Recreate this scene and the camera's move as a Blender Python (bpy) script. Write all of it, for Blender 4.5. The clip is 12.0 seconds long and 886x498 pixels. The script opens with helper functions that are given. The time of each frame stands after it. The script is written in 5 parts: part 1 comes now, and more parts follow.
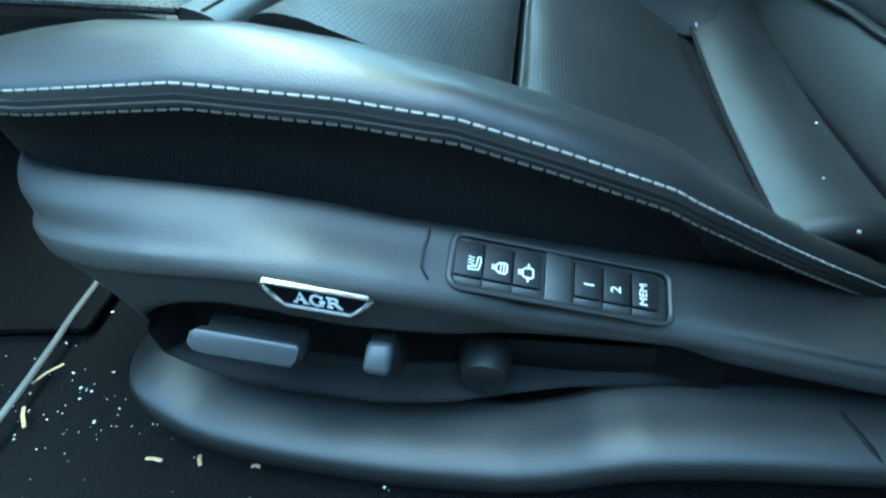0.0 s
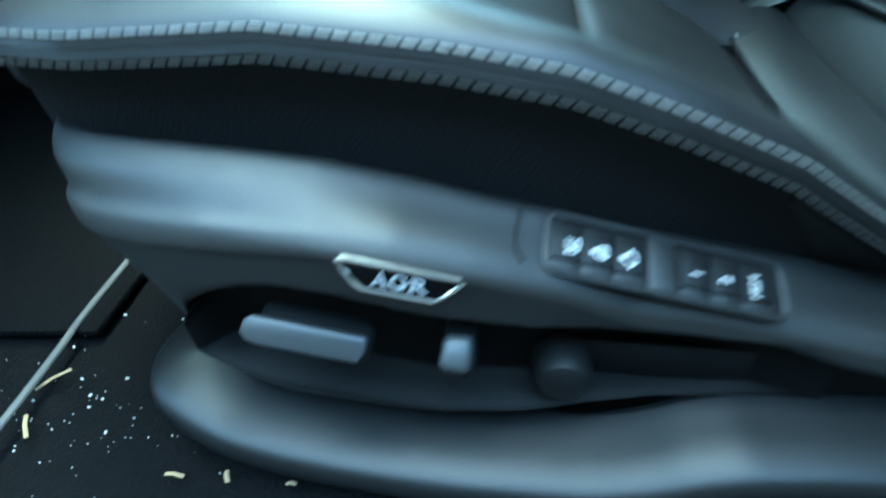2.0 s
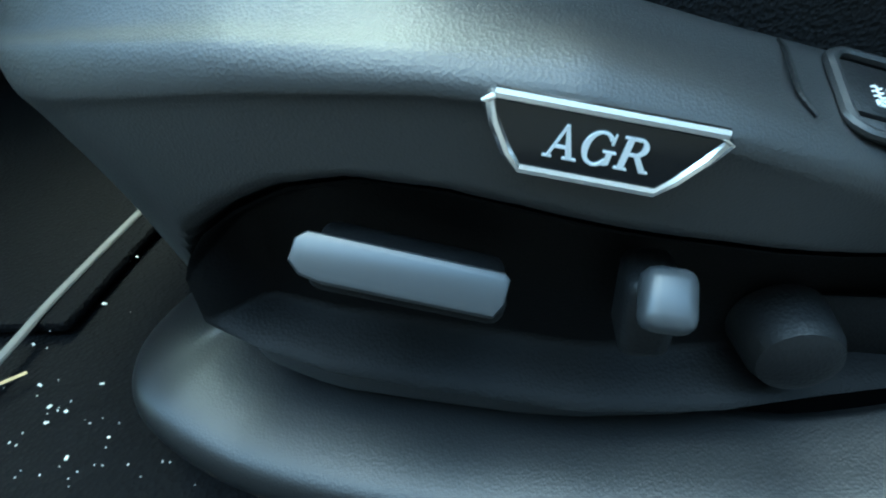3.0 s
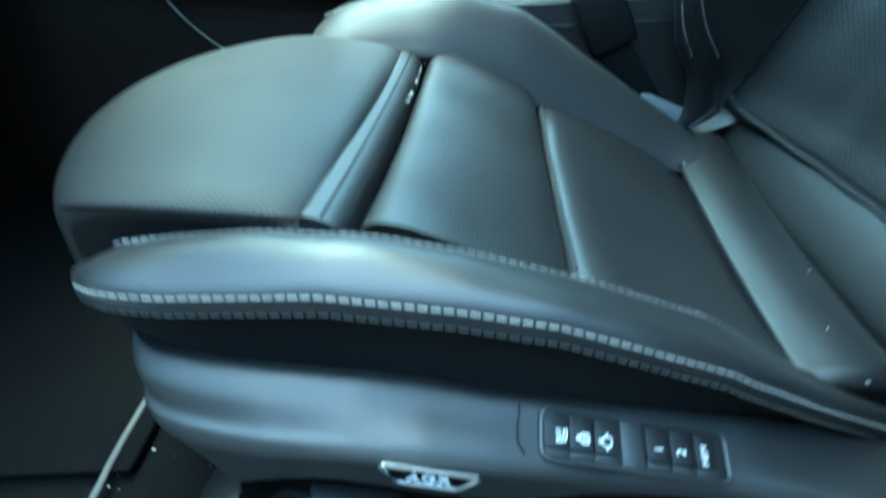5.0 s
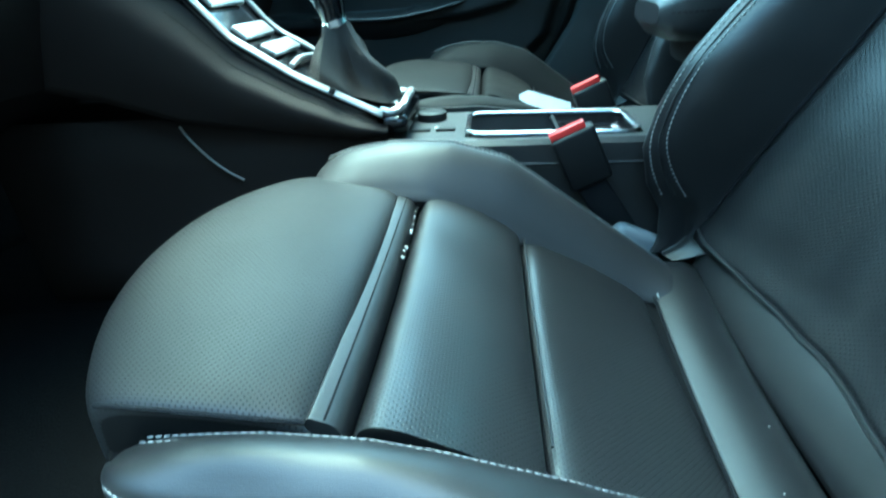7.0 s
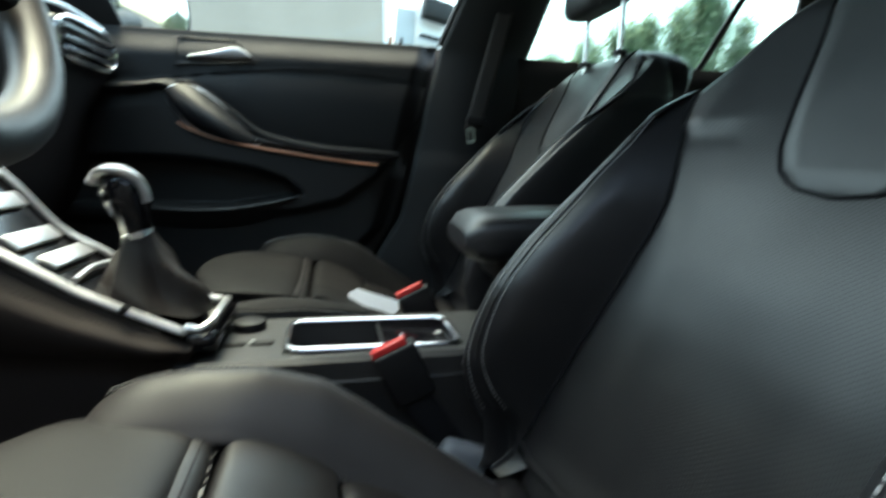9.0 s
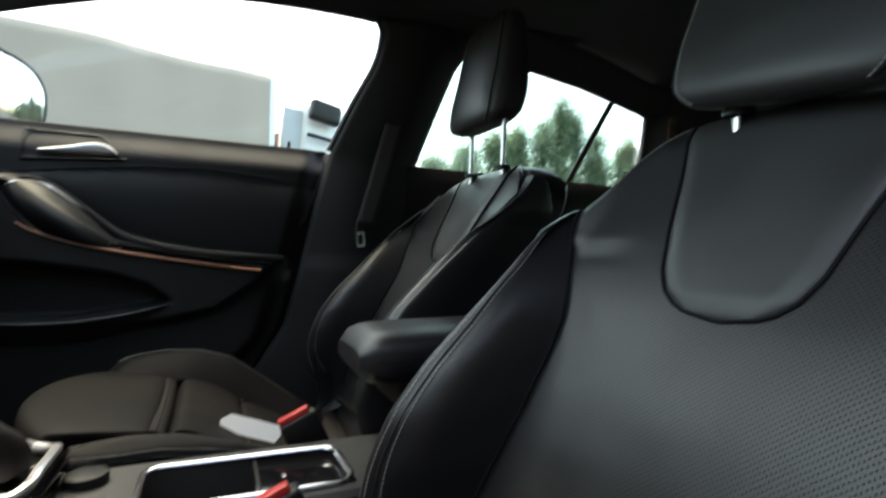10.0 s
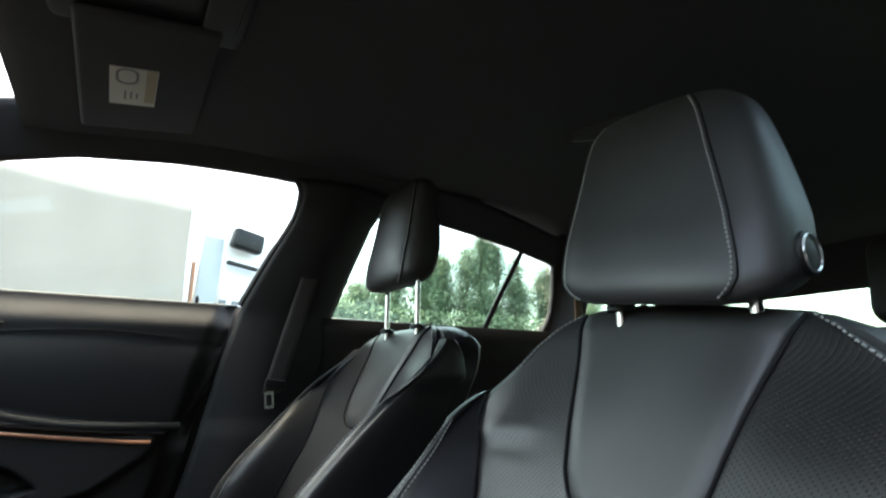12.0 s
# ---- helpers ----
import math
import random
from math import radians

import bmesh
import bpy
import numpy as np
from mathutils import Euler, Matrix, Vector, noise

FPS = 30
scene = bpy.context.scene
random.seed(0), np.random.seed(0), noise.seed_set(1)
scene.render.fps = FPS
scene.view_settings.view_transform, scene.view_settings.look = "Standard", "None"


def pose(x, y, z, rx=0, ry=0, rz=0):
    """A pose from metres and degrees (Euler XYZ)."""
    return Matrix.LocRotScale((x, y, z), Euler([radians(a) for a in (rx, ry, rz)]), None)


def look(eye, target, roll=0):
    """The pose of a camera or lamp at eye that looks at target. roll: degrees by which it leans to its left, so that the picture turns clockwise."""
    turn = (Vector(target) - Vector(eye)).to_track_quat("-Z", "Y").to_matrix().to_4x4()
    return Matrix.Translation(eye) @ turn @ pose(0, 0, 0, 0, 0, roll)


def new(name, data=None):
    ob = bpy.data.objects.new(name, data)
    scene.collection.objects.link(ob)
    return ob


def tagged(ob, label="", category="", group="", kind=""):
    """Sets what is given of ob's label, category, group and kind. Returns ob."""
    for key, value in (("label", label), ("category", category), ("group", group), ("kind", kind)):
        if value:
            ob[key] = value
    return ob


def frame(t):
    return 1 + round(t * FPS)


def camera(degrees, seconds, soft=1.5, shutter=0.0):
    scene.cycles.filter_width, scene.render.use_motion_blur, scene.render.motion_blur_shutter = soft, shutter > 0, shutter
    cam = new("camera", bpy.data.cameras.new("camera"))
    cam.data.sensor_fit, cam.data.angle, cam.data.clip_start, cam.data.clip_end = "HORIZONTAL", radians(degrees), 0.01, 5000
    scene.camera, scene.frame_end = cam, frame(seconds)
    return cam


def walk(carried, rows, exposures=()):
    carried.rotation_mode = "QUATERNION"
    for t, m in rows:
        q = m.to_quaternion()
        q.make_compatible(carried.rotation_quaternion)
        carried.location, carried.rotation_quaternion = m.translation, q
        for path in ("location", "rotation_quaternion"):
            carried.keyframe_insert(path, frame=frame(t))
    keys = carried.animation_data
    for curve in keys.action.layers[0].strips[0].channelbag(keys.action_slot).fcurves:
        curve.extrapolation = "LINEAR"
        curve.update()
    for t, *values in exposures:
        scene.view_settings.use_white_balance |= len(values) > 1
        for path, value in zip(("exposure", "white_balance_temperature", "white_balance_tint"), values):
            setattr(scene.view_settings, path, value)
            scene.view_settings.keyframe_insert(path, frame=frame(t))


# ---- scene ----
cam = camera(81.9, 12.0, soft=2.0, shutter=0.8)
PATH = [
    (0, (0.037, 0.005, 0.447), (-0.301, 1.461, -0.882), -7.1),
    (0.5, (0.037, 0.006, 0.459), (-0.291, 1.488, -0.843), -6.3),
    (1, (0.036, 0.007, 0.468), (-0.285, 1.514, -0.807), -5.5),
    (1.5, (0.033, 0.004, 0.466), (-0.28, 1.52, -0.801), -4.9),
    (2, (-0.005, 0.005, 0.42), (-0.308, 1.54, -0.827), -4.7),
    (2.5, (-0.052, 0.036, 0.357), (-0.334, 1.612, -0.84), -4.9),
    (2.7, (-0.062, 0.043, 0.341), (-0.362, 1.628, -0.84), -4.8),
    (4.3, (-0.048, 0.039, 0.366), (-0.24, 1.707, -0.721), -4.6),
    (4.5, (-0.039, 0.02, 0.405), (-0.247, 1.695, -0.669), -4.7),
    (4.8, (-0.021, 0.01, 0.474), (-0.238, 1.66, -0.635), -4.8),
    (5, (-0.016, 0.005, 0.513), (-0.23, 1.645, -0.613), -4.5),
    (5.5, (-0.017, 0.007, 0.566), (-0.187, 1.676, -0.524), -4.0),
    (6, (-0.009, 0.017, 0.585), (-0.179, 1.711, -0.464), -4.1),
    (6.5, (-0.013, 0.022, 0.581), (-0.196, 1.738, -0.431), -4.0),
    (6.7, (-0.011, 0.016, 0.589), (-0.21, 1.747, -0.393), -3.9),
    (8.3, (0.0, 0.011, 0.64), (0.087, 1.9, -0.012), 0.4),
    (8.8, (0.019, 0.049, 0.656), (0.332, 1.974, 0.213), 0.9),
    (9.2, (0.026, 0.065, 0.666), (0.542, 1.978, 0.393), 1.6),
    (9.5, (0.025, 0.087, 0.675), (0.684, 1.969, 0.521), 1.8),
    (10.5, (0.031, 0.101, 0.703), (0.962, 1.864, 0.861), 0.8),
    (11.2, (0.039, 0.091, 0.737), (1.052, 1.781, 1.082), 0.1),
    (12, (0.041, 0.076, 0.765), (1.085, 1.71, 1.255), -0.2),
]
EXPOSURES = [(0, 4.6, 4650, -30), (1.5, 4.6, 4650, -30), (2.5, 4.5, 5100, -28), (4.3, 4.65, 5600, -22), (5, 4.6, 4700, -32), (6.0, 4.7, 4650, -34), (6.7, 4.65, 4700, -34), (8.3, 4.85, 5900, -32), (8.8, 3.95, 6800, -12), (9.2, 3.25, 7500, 0), (10, 3.1, 7900, 5), (12, 3.85, 7900, 5)]
walk(cam, [(t, look(eye, target, roll)) for t, eye, target, roll in PATH], EXPOSURES)

# ---- daylight ----
world = bpy.data.worlds.new("sky")
scene.world = world
world.use_nodes = True
nt = world.node_tree
sky = nt.nodes.new("ShaderNodeTexSky")
sky.sky_type, sky.sun_disc = "NISHITA", False
sky.sun_elevation, sky.sun_rotation = radians(70), radians(-20)
sky.air_density, sky.dust_density, sky.ozone_density = 1.0, 3.5, 0.6
nt.links.new(sky.outputs[0], nt.nodes["Background"].inputs[0])
nt.nodes["Background"].inputs[1].default_value = 0.15
sun_data = bpy.data.lights.new("sun", "SUN")
sun_data.energy, sun_data.angle, sun_data.color = 0.12, radians(12), (1, 0.96, 0.9)
sun = new("sun", sun_data)
sun.matrix_world = look((-1.17, 3.21, 9.40), (0, 0, 0))

# ---- materials ----
def material(name, color, rough=0.5, metal=0.0, grain=0.0, grain_size=400.0, vary=0.15, vary_size=12.0, coat=0.0, spec=0.5, sheen=0.0, specks=0.0, dots=0.0):
    """A surface with stains at one scale and a fine relief at another; dots: spacing of punched holes in metres, on the UV map."""
    m = bpy.data.materials.new(name)
    m.use_nodes = True
    n, l = m.node_tree.nodes, m.node_tree.links
    b = n["Principled BSDF"]
    b.inputs["Metallic"].default_value = metal
    b.inputs["Specular IOR Level"].default_value = spec
    b.inputs["Coat Weight"].default_value = coat
    b.inputs["Sheen Weight"].default_value = sheen
    tc = n.new("ShaderNodeTexCoord")
    ns = n.new("ShaderNodeTexNoise")
    ns.inputs["Scale"].default_value, ns.inputs["Detail"].default_value = vary_size, 6
    l.new(tc.outputs["Object"], ns.inputs["Vector"])
    mix = n.new("ShaderNodeMix")
    mix.data_type = "RGBA"
    c = Vector(color)
    mix.inputs[6].default_value = (*(c * (1 - vary)), 1)
    mix.inputs[7].default_value = (*(c * (1 + vary)), 1)
    l.new(ns.outputs["Fac"], mix.inputs["Factor"])
    out = mix.outputs[2]
    if specks:
        vs = n.new("ShaderNodeTexNoise")
        vs.inputs["Scale"].default_value, vs.inputs["Detail"].default_value = 260, 2
        l.new(tc.outputs["Object"], vs.inputs["Vector"])
        rp = n.new("ShaderNodeValToRGB")
        rp.color_ramp.elements[0].position, rp.color_ramp.elements[1].position = 0.70, 0.76
        l.new(vs.outputs["Fac"], rp.inputs["Fac"])
        m2 = n.new("ShaderNodeMix")
        m2.data_type = "RGBA"
        m2.inputs[7].default_value = (specks, specks, specks * 0.95, 1)
        l.new(rp.outputs["Color"], m2.inputs["Factor"])
        l.new(out, m2.inputs[6])
        out = m2.outputs[2]
    mr = n.new("ShaderNodeMapRange")
    mr.inputs["To Min"].default_value, mr.inputs["To Max"].default_value = max(0.02, rough - 0.08), min(1, rough + 0.08)
    l.new(ns.outputs["Fac"], mr.inputs["Value"])
    l.new(mr.outputs[0], b.inputs["Roughness"])
    height = None
    if grain:
        g = n.new("ShaderNodeTexVoronoi")
        g.inputs["Scale"].default_value = grain_size
        l.new(tc.outputs["Object"], g.inputs["Vector"])
        height = g.outputs["Distance"]
    if dots:
        um = n.new("ShaderNodeUVMap")
        sc = n.new("ShaderNodeMapping")
        sc.inputs["Scale"].default_value = (1 / dots,) * 3
        sc.inputs["Rotation"].default_value = (0, 0, radians(45))
        l.new(um.outputs[0], sc.inputs[0])
        vo = n.new("ShaderNodeTexVoronoi")
        vo.inputs["Scale"].default_value, vo.inputs["Randomness"].default_value = 1.0, 0.0
        vo.voronoi_dimensions = "2D"
        l.new(sc.outputs[0], vo.inputs["Vector"])
        r2 = n.new("ShaderNodeMapRange")
        r2.inputs["From Min"].default_value, r2.inputs["From Max"].default_value = 0.14, 0.26
        l.new(vo.outputs["Distance"], r2.inputs["Value"])
        m3 = n.new("ShaderNodeMix")
        m3.data_type = "RGBA"
        m3.inputs[6].default_value = (0.005, 0.005, 0.005, 1)
        l.new(r2.outputs[0], m3.inputs["Factor"])
        l.new(out, m3.inputs[7])
        out = m3.outputs[2]
        height = r2.outputs[0]
        r3 = n.new("ShaderNodeMapRange")
        r3.inputs["To Min"].default_value, r3.inputs["To Max"].default_value = 0.4 * spec, spec
        l.new(r2.outputs[0], r3.inputs["Value"])
        l.new(r3.outputs[0], b.inputs["Specular IOR Level"])
    l.new(out, b.inputs["Base Color"])
    if height is not None:
        bp = n.new("ShaderNodeBump")
        bp.inputs["Strength"].default_value, bp.inputs["Distance"].default_value = grain if grain else 0.4, 0.001
        l.new(height, bp.inputs["Height"])
        l.new(bp.outputs[0], b.inputs["Normal"])
    return m


LEATHER = material("black_leather", (0.012, 0.012, 0.0125), 0.42, spec=0.6, grain=0.10, grain_size=1300, vary=0.12)
PERFORATED = material("perforated_leather", (0.013, 0.013, 0.0135), 0.37, spec=0.6, dots=0.0036, vary=0.12)
DULL_LEATHER = material("dull_black_leather", (0.012, 0.012, 0.0125), 0.6, spec=0.12, grain=0.10, grain_size=1300, vary=0.12)
SATIN_PERFORATED = material("satin_perforated_leather", (0.011, 0.011, 0.0115), 0.48, spec=0.36, dots=0.0036, vary=0.12)
DULL_PERFORATED = material("dull_perforated_leather", (0.014, 0.014, 0.0145), 0.6, spec=0.10, dots=0.0036, vary=0.12)
SMOOTH_LEATHER = material("smooth_charcoal_leather", (0.027, 0.027, 0.0265), 0.46, spec=0.6, grain=0.10, grain_size=1300, vary=0.15)
# Mottled, and paler than LEATHER: sky light on the far bolster painted in.
LIT_WORN_LEATHER = material("lit_worn_charcoal_leather", (0.026, 0.025, 0.0255), 0.5, spec=0.4, grain=0.08, grain_size=1300, vary=0.35, vary_size=9)
FABRIC = material("black_side_cloth", (0.009, 0.009, 0.010), 0.9, grain=0.6, grain_size=900, spec=0.2)
PLASTIC = material("grained_black_plastic", (0.0095, 0.0096, 0.0100), 0.52, spec=0.75, grain=0.12, grain_size=1400, vary=0.2)
DARK_PLASTIC = material("matt_black_plastic", (0.007, 0.007, 0.0075), 0.5, grain=0.15, grain_size=900, spec=0.35)
# Near-black that stands in for deep shade in the hollow and under the trim.
SHADE_BLACK = material("shade_black_plastic", (0.003, 0.003, 0.0032), 0.6, grain=0.15, grain_size=900, spec=0.15)
GLOSS = material("gloss_black_plastic", (0.006, 0.006, 0.007), 0.12, vary=0.05)
SATIN = material("satin_lever_plastic", (0.035, 0.037, 0.04), 0.35, vary=0.08)
CHROME = material("chrome", (0.85, 0.85, 0.86), 0.2, metal=1.0, vary=0.04)
SILVER = material("satin_silver_trim", (0.62, 0.63, 0.64), 0.3, metal=1.0, vary=0.05)
COPPER = material("copper_trim", (0.82, 0.42, 0.27), 0.38, metal=0.7, vary=0.1)
THREAD = material("pale_thread", (0.26, 0.26, 0.25), 0.8, vary=0.15, vary_size=300)
CARPET = material("black_carpet", (0.0028, 0.0028, 0.0031), 0.95, spec=0.08, grain=1.0, grain_size=350, vary=0.4, vary_size=60)
HEADLINER = material("black_headliner_cloth", (0.040, 0.040, 0.043), 0.95, grain=0.3, grain_size=900)
DOOR_SOFT = material("soft_black_door_trim", (0.013, 0.0135, 0.0135), 0.62, spec=0.4, grain=0.25, grain_size=800)
DASH = material("brown_black_dash_trim", (0.024, 0.0195, 0.018), 0.75, spec=0.22, grain=0.25, grain_size=800)
GAITER = material("worn_leather_gaiter", (0.013, 0.0105, 0.0095), 0.6, spec=0.3, grain=0.3, grain_size=500)
RED = material("red_buckle_plastic", (0.62, 0.03, 0.03), 0.4, vary=0.06)
WHITE_INK = material("white_print", (0.78, 0.78, 0.76), 0.6, vary=0.05)
PAPER = material("white_paper", (0.72, 0.76, 0.8), 0.7, vary=0.05)
STICKER = material("sticker_paper", (0.62, 0.6, 0.55), 0.7, vary=0.08)
INK = material("grey_print", (0.2, 0.2, 0.2), 0.7)
WEB = material("grey_belt_webbing", (0.05, 0.045, 0.042), 0.8, grain=0.5, grain_size=600)
ASPHALT = material("asphalt", (0.035, 0.035, 0.035), 0.9, grain=0.6, grain_size=80, vary=0.3, vary_size=2)
TARP = material("beige_tarpaulin", (0.41, 0.335, 0.275), 0.6, vary=0.12, vary_size=1.2)
WHITE_PAINT = material("white_paint", (0.8, 0.8, 0.8), 0.3, vary=0.03, vary_size=1)
RED_LAMP = material("red_plastic_strip", (0.30, 0.12, 0.06), 0.5)
BARK = material("bark", (0.12, 0.09, 0.06), 0.9, vary=0.3)
LEAF = material("leaf", (0.115, 0.165, 0.085), 0.6, vary=0.5, vary_size=3)
DEBRIS = material("pale_crumb", (0.65, 0.63, 0.58), 0.8, vary=0.2, vary_size=200)
STRAW = material("dry_straw", (0.34, 0.25, 0.13), 0.8, vary=0.2, vary_size=200)


def glass_material(name, tint):
    m = bpy.data.materials.new(name)
    m.use_nodes = True
    n, l = m.node_tree.nodes, m.node_tree.links
    n.remove(n["Principled BSDF"])
    t, g, x = n.new("ShaderNodeBsdfTransparent"), n.new("ShaderNodeBsdfGlossy"), n.new("ShaderNodeMixShader")
    t.inputs[0].default_value = (*tint, 1)
    g.inputs["Roughness"].default_value = 0.02
    x.inputs[0].default_value = 0.04
    l.new(t.outputs[0], x.inputs[1])
    l.new(g.outputs[0], x.inputs[2])
    l.new(x.outputs[0], n["Material Output"].inputs[0])
    return m


GLASS = glass_material("window_glass", (0.86, 0.92, 0.9))
GREEN_GLASS = glass_material("green_tinted_glass", (0.76, 0.88, 0.82))
TINTED = glass_material("tinted_windscreen_glass", (0.86, 0.91, 0.88))


# ---- building helpers ----
def smooth01(a, b, x):
    t = max(0.0, min(1.0, (x - a) / (b - a)))
    return t * t * (3 - 2 * t)


def thing(name, loc, label, category, group="", kind=""):
    ob = new(name)
    ob.location = loc
    ob.empty_display_size = 0.05
    return tagged(ob, label, category, group, kind)


def part(name, bm, mat, parent=None, label="", smooth=35, solid=0.0, face=None):
    """Link a bmesh in world metres as one mesh, under a thing or a part."""
    bmesh.ops.recalc_face_normals(bm, faces=bm.faces)
    if face and sum((f.normal * f.calc_area() for f in bm.faces), Vector()).dot(Vector(face)) < 0:
        bmesh.ops.reverse_faces(bm, faces=bm.faces)
    me = bpy.data.meshes.new(name)
    bm.to_mesh(me)
    bm.free()
    me.materials.append(mat)
    me.polygons.foreach_set("use_smooth", [True] * len(me.polygons))
    me.set_sharp_from_angle(angle=radians(smooth))
    ob = new(name, me)
    if parent is not None:
        ob.parent = parent
        ob.matrix_parent_inverse = Matrix.Translation(-parent.location)
    if label:
        ob["label"] = label
    if solid:
        md = ob.modifiers.new("thickness", "SOLIDIFY")
        md.thickness, md.offset = solid, -1
    return ob


def structure(name, bm, mat, label, category, smooth=35, solid=0.0):
    ob = part(name, bm, mat, None, "", smooth, solid)
    return tagged(ob, label, category, kind="structure")


def table(x, rows):
    """Smooth reading of a table of (x, value)."""
    if x <= rows[0][0]:
        return rows[0][1]
    for (a, va), (b, vb) in zip(rows, rows[1:]):
        if x <= b:
            k = (x - a) / (b - a)
            return va + (vb - va) * k
    return rows[-1][1]


def curve_through(pts, n, closed=False):
    """n points on a Catmull-Rom curve, evenly spread over the spans."""
    p = [Vector(q) for q in pts]
    m = len(p)
    out = []
    spans = m if closed else m - 1
    for i in range(n):
        u = i / n * spans if closed else i / (n - 1) * spans
        k = min(int(u), spans - 1)
        f = u - k
        if closed:
            a, b, c, d = (p[(k + j) % m] for j in (-1, 0, 1, 2))
        else:
            b, c = p[k], p[k + 1]
            a = p[k - 1] if k else b * 2 - c
            d = p[k + 2] if k + 2 < m else c * 2 - b
        out.append(0.5 * ((2 * b) + (c - a) * f + (2 * a - 5 * b + 4 * c - d) * f * f + (3 * b - a - 3 * c + d) * f ** 3))
    return out


def even(pts, step):
    """Points every step metres along a polyline."""
    pts = [Vector(p) for p in pts]
    out, left = [pts[0]], step
    for a, b in zip(pts, pts[1:]):
        d = (b - a).length
        pos = 0
        while d - pos >= left:
            pos += left
            out.append(a.lerp(b, pos / d))
            left = step
        left -= d - pos
    return out


def loft(rings, closed=True, caps=True, bm=None):
    bm = bm or bmesh.new()
    uvl = bm.loops.layers.uv.verify()
    vs = [[bm.verts.new(p) for p in r] for r in rings]
    n = len(rings[0])
    mid = len(rings) // 2
    vl = [0.0]
    for j in range(n):
        vl.append(vl[-1] + (Vector(rings[mid][(j + 1) % n]) - Vector(rings[mid][j])).length)
    ul = [0.0]
    for i in range(len(rings) - 1):
        ca = sum((Vector(p) for p in rings[i]), Vector()) / n
        cb = sum((Vector(p) for p in rings[i + 1]), Vector()) / n
        ul.append(ul[-1] + (cb - ca).length)
    for i in range(len(rings) - 1):
        for j in range(n if closed else n - 1):
            k = (j + 1) % n
            f = bm.faces.new((vs[i][j], vs[i][k], vs[i + 1][k], vs[i + 1][j]))
            for lp, uv in zip(f.loops, ((ul[i], vl[j]), (ul[i], vl[j + 1]), (ul[i + 1], vl[j + 1]), (ul[i + 1], vl[j]))):
                lp[uvl].uv = uv
    if caps and closed:
        bm.faces.new(vs[0])
        bm.faces.new(vs[-1])
    return bm


def sheet(fn, nu, nv):
    """An open grid of fn(u, v), u and v from 0 to 1."""
    return loft([[fn(i / nu, j / nv) for j in range(nv + 1)] for i in range(nu + 1)], closed=False)


def tube(pts, r, seg=8, bm=None, flat=1.0):
    pts = [Vector(p) for p in pts]
    rings = []
    up = Vector((0.13, 0.21, 0.97))
    for i, p in enumerate(pts):
        d = (pts[min(i + 1, len(pts) - 1)] - pts[max(i - 1, 0)]).normalized()
        a = d.cross(up).normalized()
        b = d.cross(a)
        rr = r[i] if isinstance(r, (list, tuple)) else r
        rings.append([p + (a * math.cos(k * math.tau / seg) + b * math.sin(k * math.tau / seg) * flat) * rr for k in range(seg)])
    return loft(rings, bm=bm)


def stitches(pts, pitch=0.0062, share=0.72, r=0.0007):
    """A row of sewn stitches along a line."""
    bm = bmesh.new()
    ps = even(pts, pitch)
    for a, b in zip(ps, ps[1:]):
        d = b - a
        tube([a + d * 0.02, a + d * 0.12, a + d * (share - 0.1), a + d * share], [r * 0.5, r, r, r * 0.5], 5, bm)
    return bm


def rbox(size, m=Matrix(), bevel=0.003, seg=2, bm=None, taper=1.0):
    """A box with rounded edges, at the pose m."""
    own = bmesh.new()
    bmesh.ops.create_cube(own, size=1)
    for v in own.verts:
        k = taper if v.co.z > 0 else 1
        v.co = Vector((v.co.x * size[0] * k, v.co.y * size[1] * k, v.co.z * size[2]))
    if bevel:
        bmesh.ops.bevel(own, geom=own.edges[:], offset=bevel, segments=seg, profile=0.5, affect="EDGES")
    own.transform(m)
    if bm is None:
        return own
    me = bpy.data.meshes.new("tmp")
    own.to_mesh(me)
    own.free()
    bm.from_mesh(me)
    bpy.data.meshes.remove(me)
    return bm


def disc(r, h, m=Matrix(), seg=32, bevel=0.002, bm=None, r2=None):
    """A turned disc along local z with a rounded rim."""
    r2 = r if r2 is None else r2
    prof = [(r, 0), (r2, h - bevel), (r2 - bevel * 0.3, h - bevel * 0.3), (r2 - bevel, h)]
    rings = [[m @ Vector((pr * math.cos(k * math.tau / seg), pr * math.sin(k * math.tau / seg), z)) for k in range(seg)] for pr, z in prof]
    return loft(rings, bm=bm)


def slab(outline, m, depth, bevel=0.0, bm=None):
    """A flat outline (x, y) pushed along local z from 0 to depth."""
    own = bmesh.new()
    a = [own.verts.new(Vector((x, y, 0))) for x, y in outline]
    own.faces.new(a)
    ext = bmesh.ops.extrude_face_region(own, geom=own.faces[:])
    top = [e for e in ext["geom"] if isinstance(e, bmesh.types.BMVert)]
    for v in top:
        v.co.z += depth
    if bevel:
        tf = [f for f in own.faces if all(abs(v.co.z - depth) < 1e-6 for v in f.verts)]
        bmesh.ops.bevel(own, geom=[e for f in tf for e in f.edges], offset=bevel, segments=2, profile=0.5, affect="EDGES")
    own.transform(m)
    if bm is None:
        return own
    me = bpy.data.meshes.new("tmp")
    own.to_mesh(me)
    own.free()
    bm.from_mesh(me)
    bpy.data.meshes.remove(me)
    return bm


